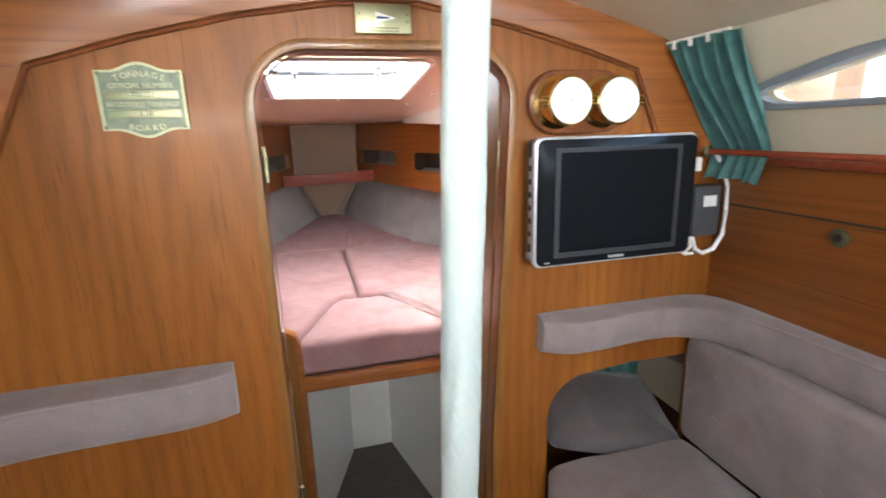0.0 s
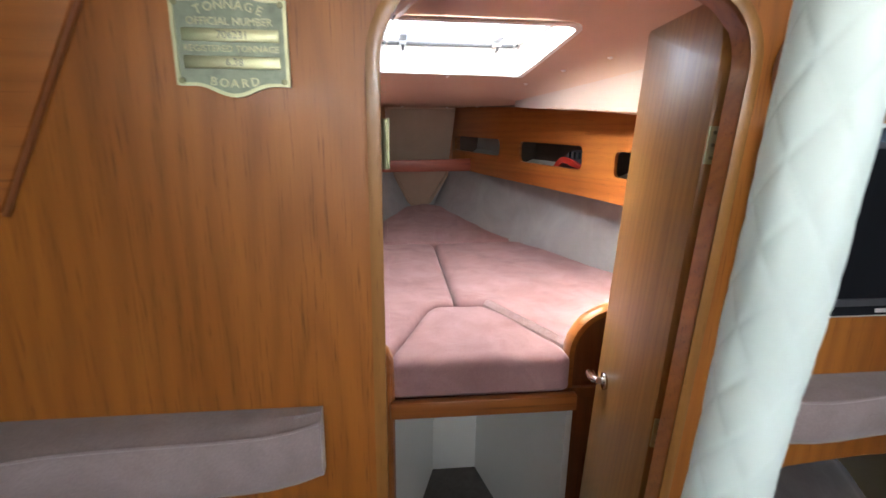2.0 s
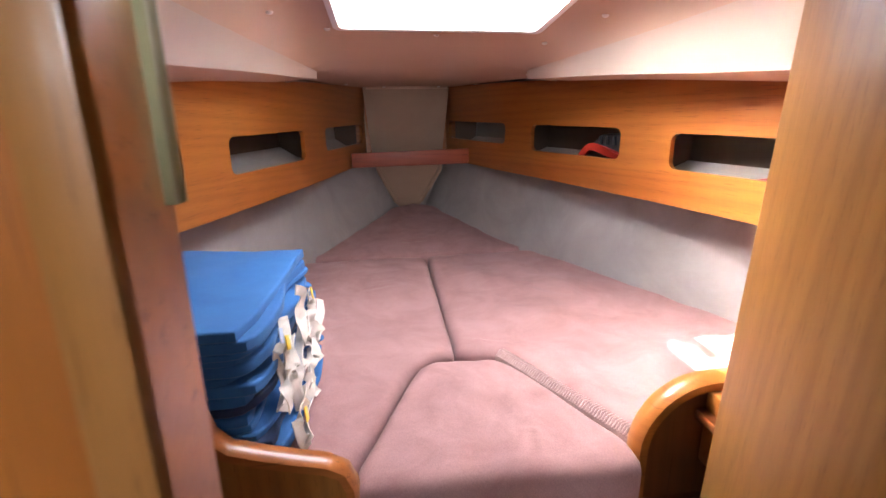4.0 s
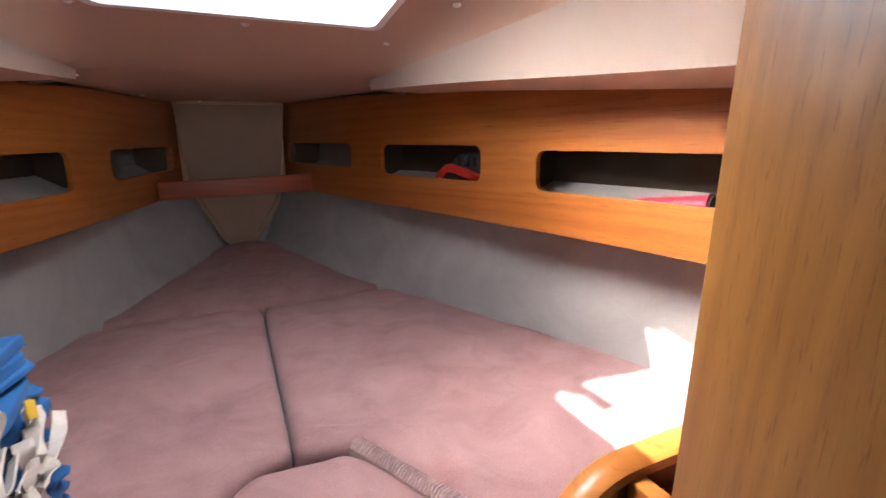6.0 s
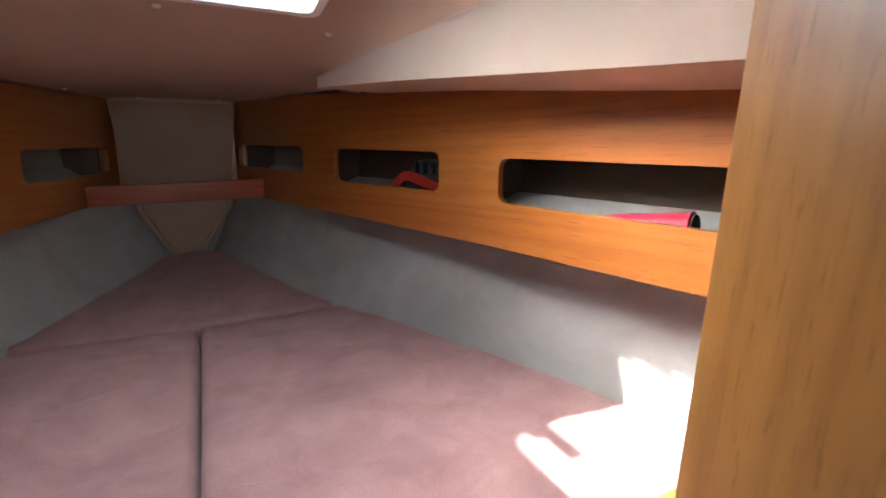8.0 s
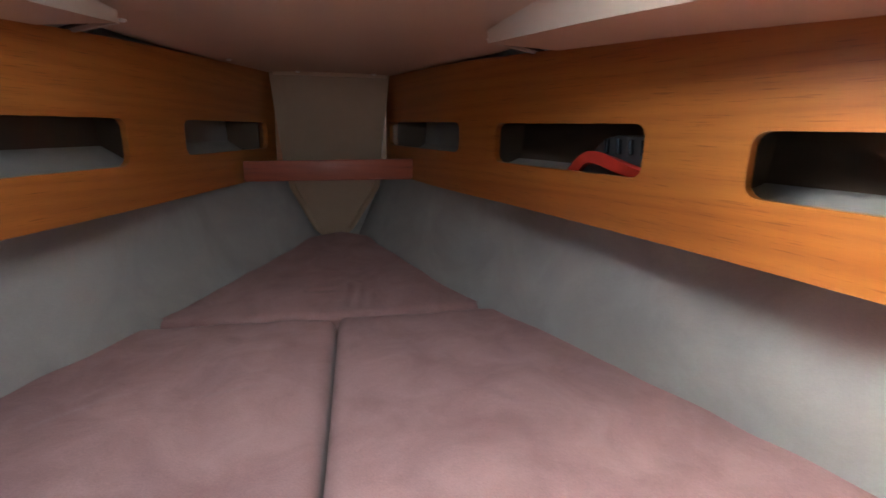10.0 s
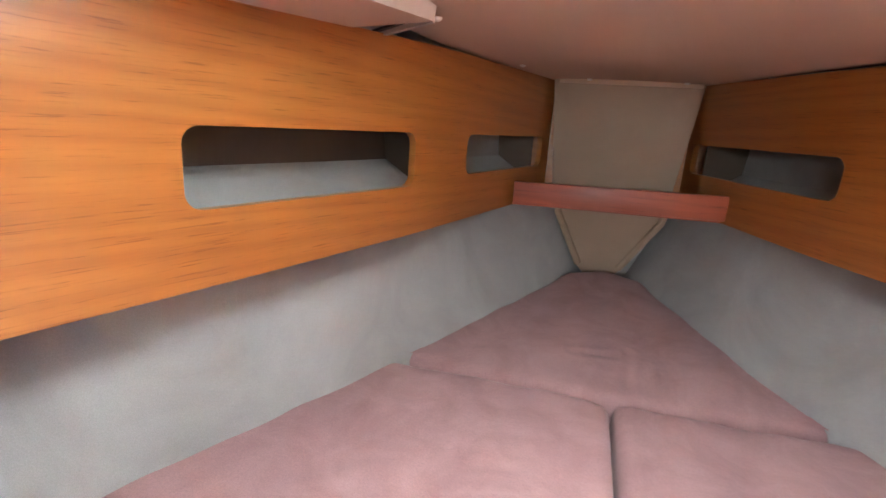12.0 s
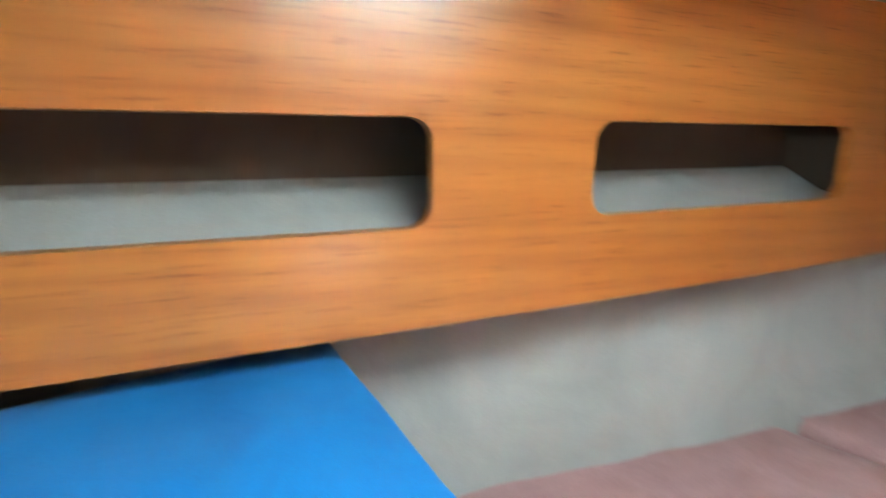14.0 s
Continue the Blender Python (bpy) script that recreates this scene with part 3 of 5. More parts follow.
def hatch():
    t = thing("deck_hatch", (0.03, 1.73, 1.64), "framed acrylic deck hatch with a white liner", "hatch")
    low, high = rounded(HX0 + 0.004, HX1 - 0.004, HY0 + 0.006, HY1 - 0.004, 0.035), rounded(LX0 - 0.004, LX1 + 0.004, LY0 - 0.004, LY1 + 0.002, 0.045)
    rows = []
    for k in range(5):
        f = k / 4
        rows.append([(a[0] + (c[0] - a[0]) * f, a[1] + (c[1] - a[1]) * f, (roof_z(*a) - 0.008) * (1 - f) + (LZ + 0.004) * f) for a, c in zip(low + low[:1], high + high[:1])])
    part("liner", sheet(rows), WHITE_LINER, t)
    big = rounded(HX0 - 0.010, HX1 + 0.010, HY0 - 0.010, HY1 + 0.012, 0.045)
    lip = [[(x, y, roof_z(x, y) - 0.001) for x, y in big + big[:1]], [(x, y, roof_z(x, y) - 0.007) for x, y in big + big[:1]], [(x, y, roof_z(x, y) - 0.009) for x, y in low + low[:1]]]
    part("liner_flange", sheet(lip), WHITE_LINER, t)
    ring = [rounded(LX0 - 0.02, LX1 + 0.02, LY0 - 0.02, LY1 + 0.02, 0.06), rounded(LX0 + 0.012, LX1 - 0.012, LY0 + 0.012, LY1 - 0.012, 0.045)]
    part("frame", slab(ring, 0.024, lambda u, v, w: (u, v, LZ + w), r=0.003), ALUMINIUM, t, "grey aluminium hatch frame")
    pane = part("pane", slab([rounded(LX0 - 0.005, LX1 + 0.005, LY0 - 0.005, LY1 + 0.005, 0.05)], 0.008, lambda u, v, w: (u, v, LZ + 0.026 + w)), ACRYLIC, t, "clear acrylic hatch pane")
    pane.visible_shadow = False
    part("gasket", tube([(LX0 + 0.030, LY1 - 0.040, LZ - 0.003), (LX0 + 0.016, LY1 - 0.020, LZ - 0.003), (LX0 + 0.040, LY1 - 0.010, LZ - 0.003), (LX1 - 0.040, LY1 - 0.010, LZ - 0.003), (LX1 - 0.016, LY1 - 0.020, LZ - 0.003), (LX1 - 0.012, LY1 - 0.040, LZ - 0.003)], 0.006, 8), DARK_GREY, t, "dark rubber gasket")
    for x in (-0.130, 0.194):
        h = part("hinge", box(x - 0.011, x + 0.011, LY1 - 0.055, LY1 - 0.002, LZ - 0.012, LZ - 0.001, 0.003), ALUMINIUM, t, "grey hatch catch")
        part("arm", box(x - 0.013, x + 0.013, LY1 - 0.115, LY1 - 0.008, LZ + 0.008, LZ + 0.016, 0.002), ALUMINIUM, h)
        part("catch", tube([(x, LY1 - 0.05, LZ - 0.012), (x, LY1 - 0.045, LZ - 0.022), (x, LY1 - 0.02, LZ - 0.024)], 0.005), DARK_GREY, h)
    part("lock_ring", lathe([(0.03, 0), (0.032, 0.008), (0.02, 0.012)], (0.09, 1.60, LZ + 0.012), (0, 0, -1), 20), WHITE_PLASTIC, t, "round white vent in the hatch")
    return t


hatch()


def screw_cap():
    ob = single("screw_cap", lathe([(0.0078, 0), (0.0075, 0.003), (0.004, 0.0055)], (0, 0, 0), (0, 0, -1), 10), WHITE_PLASTIC, "small white screw cap in the headliner", "screw cap", "headliner screw caps")
    return ob


cap, first = screw_cap(), True
for x, y in ((0.035, 2.150), (0.327, 2.127), (-0.243, 2.075), (0.375, 1.86), (-0.335, 1.86), (0.42, 1.62), (-0.38, 1.62), (0.372, 2.425), (-0.325, 2.420), (0.300, 2.99), (-0.262, 2.93), (0.158, 3.21), (-0.104, 3.21)):
    z = roof_z(x, y) if y < 2.43 else crown(y) - 0.012 * min(1, abs(x - MID) / 0.4) ** 2
    m = pose(x, y, z - 0.001)
    if first:
        cap.matrix_world, first = m, False
    else:
        copy_thing(cap, m)

# ---- forward cabin: berth ----
def berth_base():
    ys = frange(1.40, 3.24, 20)
    loop = [(berth_port(y), y) for y in ys] + [(berth_stbd(y), y) for y in reversed(ys)]
    loop = [(berth_port(0.94), 0.94), (berth_port(1.2), 1.2)] + loop + [(0.285, 1.40), (-0.215, 1.40), (-0.215, 0.94)]
    return slab([loop], 0.03, lambda u, v, w: (u, v, 0.655 + w))


# dark colour here puts shade into the narrow gaps between the cushions
structure("berth_platform", berth_base(), TEAK_DARK, "brown wood berth platform, darkened to shade the cushion gaps")
FW = [(-0.215, 1.385), (-0.025, 1.955), (0.148, 1.955), (0.285, 1.385)]
for name, a, c in (("wall_footwell_port", FW[0], FW[1]), ("wall_footwell_end", FW[1], FW[2]), ("wall_footwell_stbd", FW[2], FW[3])):
    d = Vector((c[0] - a[0], c[1] - a[1], 0))
    n = Vector((-d.y, d.x, 0)).normalized() * 0.02
    bm = slab([[(0, -0.01), (1, -0.01), (1, 0.655), (0, 0.655)]], 1.0, lambda u, v, w: (a[0] + d.x * u + n.x * w, a[1] + d.y * u + n.y * w, v))
    structure(name, bm, WHITE_GRP, "white moulded footwell side")
bm = slab([[(-0.98, 0.90), (1.1, 0.90), (1.1, 2.1), (-0.98, 2.1)]], 0.03, lambda u, v, w: (u, v, -0.03 + w))
structure("floor_forward", bm, FLOOR_CARPET, "dark grey-brown carpet in the footwell")

t = thing("berth_front_rail", (0.04, 1.37, 0.645), "varnished teak rail along the berth front", "rail")
part("rail", box(-0.19, 0.300, 1.352, 1.378, 0.645, 0.692, 0.006), TEAK_TRIM, t)


def berth_cushion(name, outline, label, r=0.030, lift=None, seed=0.0, soft=2, puff=0.010, creases=()):
    t = thing(name, (outline[0][0], outline[0][1], 0.688), label, "cushion", "berth cushions")
    part("cover", pillow(outline, 0.688, BERTH_Z + 0.003, r, puff * 0.4, 0.0035, seed, soft, 0.014, lift, 44, creases), PINK, t)
    return t


ysP = frange(2.575, 1.41, 18)
port = [(0.0300, 2.574), (-0.02, 2.588)] + [(-0.30, 2.584)] + [(berth_port(y) - 0.032, y) for y in ysP] + [(-0.20, 1.41), (-0.193, 1.42), (-0.071, 1.735), (-0.036, 1.766), (0.0300, 1.788)]
berth_cushion("port_berth_cushion", port, "faded pink velvet berth cushion with soft creases", seed=1.0,
              creases=[(-0.27, 1.60, -0.08, 1.66, 0.0030, 0.007), (-0.22, 1.70, -0.06, 1.73, 0.0026, 0.006), (-0.40, 1.93, -0.24, 1.98, 0.0022, 0.009), (-0.20, 2.22, -0.10, 2.25, 0.0024, 0.008), (-0.19, 2.29, -0.11, 2.31, 0.0022, 0.007), (-0.45, 2.16, -0.32, 2.26, 0.0022, 0.012)])
ysS = frange(1.465, 2.61, 16)
stbd = [(0.0355, 1.795), (0.075, 1.772), (0.150, 1.755), (0.292, 1.448)] + [(berth_stbd(y) + 0.032, y) for y in ysS] + [(0.0355, 2.588)]
berth_cushion("starboard_berth_cushion", stbd, "faded pink velvet berth cushion in the sun", seed=5.0,
              creases=[(0.045, 1.82, 0.13, 1.80, 0.0040, 0.006), (0.06, 1.845, 0.15, 1.815, 0.0032, 0.006), (0.05, 1.80, 0.10, 1.785, 0.0035, 0.005), (0.30, 2.20, 0.42, 2.10, 0.0020, 0.012), (0.12, 2.40, 0.22, 2.44, 0.0020, 0.010)])
ysF = frange(2.63, 3.20, 12)
fwd = [(berth_port(2.60) - 0.032, 2.596), (-0.01, 2.590), (0.05, 2.592), (berth_stbd(2.63) + 0.032, 2.628)] + [(berth_stbd(y) + 0.032, y) for y in ysF[1:]] + [(0.02, 3.245)] + [(berth_port(y) - 0.032, y) for y in reversed(ysF)]
berth_cushion("bow_berth_cushion", fwd, "triangular pink velvet cushion in the bow", seed=9.0, creases=[(0.06, 2.62, 0.075, 2.78, 0.0045, 0.009), (0.10, 2.64, 0.11, 2.74, 0.0035, 0.008), (-0.05, 2.74, 0.04, 2.76, 0.0035, 0.009)], lift=lambda x, y: 0.085 * min(1, max(0, (y - 2.62) / 0.6)) ** 1.3)
infill = [(-0.186, 1.372), (0.284, 1.372), (0.284, 1.43), (0.148, 1.722), (0.114, 1.755), (-0.030, 1.760), (-0.066, 1.732), (-0.186, 1.43)]
t = berth_cushion("infill_cushion", infill, "trapezoid pink velvet infill cushion at the berth front", r=0.028, seed=13.0, puff=0.006, creases=[(-0.02, 1.40, -0.015, 1.45, 0.0022, 0.005), (0.0, 1.40, 0.008, 1.44, 0.0022, 0.005), (0.10, 1.395, 0.115, 1.46, 0.0020, 0.006)])
# gathered edge along the infill's starboard side
rows = []
for k in range(0, 181):
    f = k / 180
    x, y = 0.128 + (0.296 - 0.128) * f, 1.762 + (1.425 - 1.762) * f
    w = (-0.0022, 0.0006, 0.0010)[k % 3] + 0.0012 * noise.noise(Vector((f * 40, 0, 7.0)))
    rows.append([(x - 0.010, y - 0.006, 0.765), (x - 0.008, y - 0.004, 0.795 + w), (x + 0.003, y + 0.002, 0.805 + w), (x + 0.014, y + 0.007, 0.804 + w), (x + 0.020, y + 0.010, 0.770)])
part("gathered_edge", sheet(rows), PLEAT, t, "pale gathered fabric edge")

# ---- forward cabin: joinery by the doorway ----
def port_partition():
    """Athwartship locker end: tall outboard, sweeping down to a low ledge beside the footwell."""
    edge = [(-0.400, 1.53), (-0.400, 1.00), (-0.398, 0.945), (-0.386, 0.903), (-0.362, 0.877), (-0.318, 0.862), (-0.27, 0.849), (-0.225, 0.838), (-0.202, 0.825), (-0.192, 0.800), (-0.190, 0.75), (-0.190, 0.02)]
    outline = [(-0.97, 0.0)] + [(x, z) for x, z in edge[::-1]] + [(-0.45, 1.53), (-0.60, 1.46), (-0.78, 1.38), (-0.97, 1.36)]
    t = thing("port_partition", (-0.5, 1.38, 0.0), "varnished teak locker end sweeping down to a low ledge", "partition")
    part("panel", slab([outline], 0.018, lambda u, v, w: (u, 1.374 + w, v)), TEAK_DOOR, t)
    rows = []
    for i, (x, z) in enumerate(edge):
        a, c = edge[max(0, i - 1)], edge[min(len(edge) - 1, i + 1)]
        d = Vector((c[0] - a[0], 0, c[1] - a[1])).normalized()
        n = Vector((-d.z, 0, d.x))
        ring = [(-0.019, -0.005), (-0.019, 0.007), (-0.011, 0.013), (0.011, 0.013), (0.019, 0.007), (0.019, -0.005), (-0.019, -0.005)]
        rows.append([Vector((x, 1.383 + yy, z)) + n * h for yy, h in ring])
    part("edge_trim", sheet(rows), TEAK_TRIM, t, "rounded orange teak edge trim")
    return t


port_partition()


def round_partition():
    """Athwartship end board with a rounded shoulder."""
    x0, top, r = 0.295, 0.902, 0.118
    arc = [(x0 + r - r * math.cos(radians(a)), top - r + r * math.sin(radians(a))) for a in range(0, 91, 9)]
    outline = [(x0, 0.0)] + arc + [(0.66, top + 0.012), (0.94, top + 0.016), (0.94, 0.0)]
    t = thing("starboard_partition", (0.33, 1.42, 0.0), "dark teak end board with rounded shoulder", "partition")
    part("panel", slab([outline], 0.02, lambda u, v, w: (u, 1.412 + w, v)), TEAK_DARK, t)
    path = [(x0, 0.02)] + arc + [(0.66, top + 0.012), (0.93, top + 0.016)]
    rows = []
    for i, (x, z) in enumerate(path):
        a, c = path[max(0, i - 1)], path[min(len(path) - 1, i + 1)]
        d = Vector((c[0] - a[0], 0, c[1] - a[1])).normalized()
        n = Vector((-d.z, 0, d.x))
        p = Vector((x, 1.422, z))
        ring = [(-0.021, -0.006), (-0.021, 0.008), (-0.012, 0.015), (0.012, 0.015), (0.021, 0.008), (0.021, -0.006), (-0.021, -0.006)]
        rows.append([p + Vector((0, yy, 0)) + n * h for yy, h in ring])
    part("edge_trim", sheet(rows), TEAK_PANEL, t, "glossy light teak edge trim")
    return t


round_partition()
t = thing("locker_box", (0.47, 1.2, 0.6), "low teak locker beside the doorway", "locker")
part("side", box(0.372, 0.379, 0.94, 1.27, 0.10, 0.872), TEAK_PANEL, t)
part("lid", box(0.380, 0.93, 0.94, 1.408, 0.845, 0.862, 0.004), TEAK_DARK, t)
part("lid_lip", box(0.398, 0.425, 1.36, 1.408, 0.76, 0.895, 0.004), TEAK_PANEL, t)


def cabin_door():
    """Open door: hinged on the starboard jamb, swung into the forward cabin."""
    hinge, free = Vector((0.272, 0.943)), Vector((0.337, 1.286))
    d = (free - hinge).normalized()
    width = (free - hinge).length
    n = Vector((d.y, -d.x))
    t = thing("cabin_door", (hinge.x, hinge.y, 0.16), "open varnished teak cabin door with rounded top", "door")
    r = 0.095
    outline = [(0.0, 0.16), (width, 0.16), (width, 1.556), (width - 0.012, 1.562), (r, 1.560)] + [(r - r * math.sin(radians(a)), 1.560 - r + r * math.cos(radians(a))) for a in range(15, 91, 15)]
    bm = slab([outline], 0.022, lambda u, v, w: (hinge.x + d.x * u + n.x * w + 0.045 * (v - 1.3), hinge.y + d.y * u + n.y * w, v), r=0.003)
    part("leaf", bm, TEAK_DOOR, t)

    def at(u, w, z):
        return Vector((hinge.x + d.x * u + n.x * w + 0.045 * (z - 1.3), hinge.y + d.y * u + n.y * w, z))

    k = part("handle", disc(at(width - 0.072, -0.004, 0.812), (-n.x, -n.y, 0), 0.020, 0.008, 24, 0.002), CHROME, t, "chrome lever handle")
    part("lever", tube([at(width - 0.072, -0.006, 0.812), at(width - 0.072, -0.020, 0.812), at(width - 0.060, -0.026, 0.811), at(width - 0.040, -0.026, 0.808), at(width - 0.030, -0.025, 0.806)],
                       0.0095, 10, taper=lambda f: 0.8 + 0.45 * f), CHROME, k)
    for z in (1.352, 0.875):
        h = part("hinge", tube([at(-0.006, 0.024, z - 0.027), at(-0.006, 0.024, z + 0.027)], 0.0055, 10), BRASS_PALE, t, "brass butt hinge")
        part("hinge_leaf", slab([[(0.002, z - 0.027), (0.021, z - 0.027), (0.021, z + 0.027), (0.002, z + 0.027)]], 0.0022, lambda u, v, w: at(-0.0035 + w, u, v)), BRASS_PALE, h)
        for dz in (-0.018, 0.0, 0.018):
            part("screw", disc(at(-0.0042, 0.010, z + dz), (-d.x, -d.y, 0), 0.0028, 0.002, 10), BRASS_DULL, h)
    return t


cabin_door()

# ---- main bulkhead ----
OX0, OX1, OTOP, OSILL, OR = -0.190, 0.272, 1.545, 0.20, 0.095
LEAN = 0.055                                 # the starboard jamb leans in towards the sole


def jamb(z):
    return LEAN * (max(z, 0.7) - 1.3)


def doorway(inset=0.0):
    x0, x1, top = OX0 - inset, OX1 + inset, OTOP + inset
    r = OR + inset
    arc1 = [(x1 - r + r * math.cos(radians(a)), top - r + r * math.sin(radians(a))) for a in range(0, 91, 10)]
    arc1 = [(x1 + jamb(OSILL), OSILL), (x1 + jamb(0.7), 0.7)] + [(x + jamb(z), z) for x, z in arc1]
    arc2 = [(x0 + r + r * math.cos(radians(a)), top - r + r * math.sin(radians(a))) for a in range(90, 181, 10)]
    return arc1, arc2


arc1, arc2 = doorway()
opening = [(OX0, OSILL)] + arc1 + arc2
alcove = [(0.377, 0.42), (0.377, 0.735)] + [(0.377 + 0.105 * (1 - math.cos(radians(a))), 0.735 + 0.105 * math.sin(radians(a))) for a in range(10, 91, 10)] + [(0.60, 0.850), (0.77, 0.846), (0.77, 0.42)]
outer = [(-1.2, -0.03), (1.2, -0.03), (1.2, 1.75), (-1.2, 1.75)]
bm = slab([outer, opening, alcove], BULK_T, lambda u, v, w: (u, BULK_Y + w, v))
structure("wall_bulkhead", bm, TEAK_BULK, "varnished teak main bulkhead with arched doorway")

# doorway moulding
def moulding(path, width, proud, y0, closed=False):
    rows = []
    for i, (x, z) in enumerate(path):
        a, c = path[max(0, i - 1)], path[min(len(path) - 1, i + 1)]
        d = Vector((c[0] - a[0], 0, c[1] - a[1])).normalized()
        n = Vector((-d.z, 0, d.x))
        ring = [(0, 0), (0, proud * 0.7), (width * 0.2, proud), (width * 0.8, proud), (width, proud * 0.7), (width, 0)]
        rows.append([Vector((x, y0 - p, z)) - n * h for h, p in ring])
    return sheet(rows)


path = arc1 + arc2 + [(OX0, OSILL)]
t = thing("doorway_frame", (0.04, BULK_Y, OSILL), "rounded teak moulding round the doorway", "door frame")
part("moulding", moulding(path, 0.017, 0.0035, BULK_Y), TEAK_DOOR, t)
lining = [[(x, BULK_Y - 0.006, z) for x, z in path], [(x, BULK_Y + BULK_T + 0.004, z) for x, z in path]]
inner = [[(x - (0.006 if x > MID else -0.006) * (1 if abs(x - 0.041) > 0.13 else 0), y, z - (0.006 if z > 1.5 else 0)) for x, y, z in row] for row in lining]
part("lining", sheet(inner), TEAK_TRIM, t)
part("sill", box(OX0 - 0.01, OX1 + 0.01, BULK_Y - 0.012, BULK_Y + BULK_T + 0.012, OSILL - 0.03, OSILL + 0.006, 0.005), TEAK_TRIM, t)
for z in (1.352, 0.64):
    h = part("hinge", tube([(OX0 + 0.004, BULK_Y + BULK_T + 0.004, z - 0.032), (OX0 + 0.004, BULK_Y + BULK_T + 0.004, z + 0.032)], 0.006, 10), BRASS_DULL, t, "dull brass hinge on the jamb")
    part("hinge_leaf", box(OX0 + 0.006, OX0 + 0.0095, BULK_Y + 0.020, BULK_Y + BULK_T, z - 0.032, z + 0.032), BRASS_DULL, h)

# raised cornice framing the upper bulkhead
CORN = [(-0.80, 1.240), (-0.630, 1.272), (-0.505, 1.519), (-0.36, 1.561), (-0.20, 1.598), (-0.045, 1.621), (0.10, 1.624), (0.282, 1.591), (0.42, 1.556), (0.556, 1.516), (0.622, 1.372), (0.68, 1.345), (0.82, 1.335)]
outline = CORN + [(1.09, 1.335), (1.09, 1.74), (-1.09, 1.74), (-1.09, 1.240)]
bm = slab([outline], 0.012, lambda u, v, w: (u, BULK_Y - 0.0125 + w, v), r=0.002)
structure("trim_cornice", bm, TEAK_CORNICE, "raised teak cornice along the top of the bulkhead")
bm = tube([(x, BULK_Y - 0.004, z - 0.004) for x, z in CORN[1:11]], 0.0042, 8)
structure("trim_cornice_bead", bm, TEAK_DARK, "dark teak bead under the cornice")

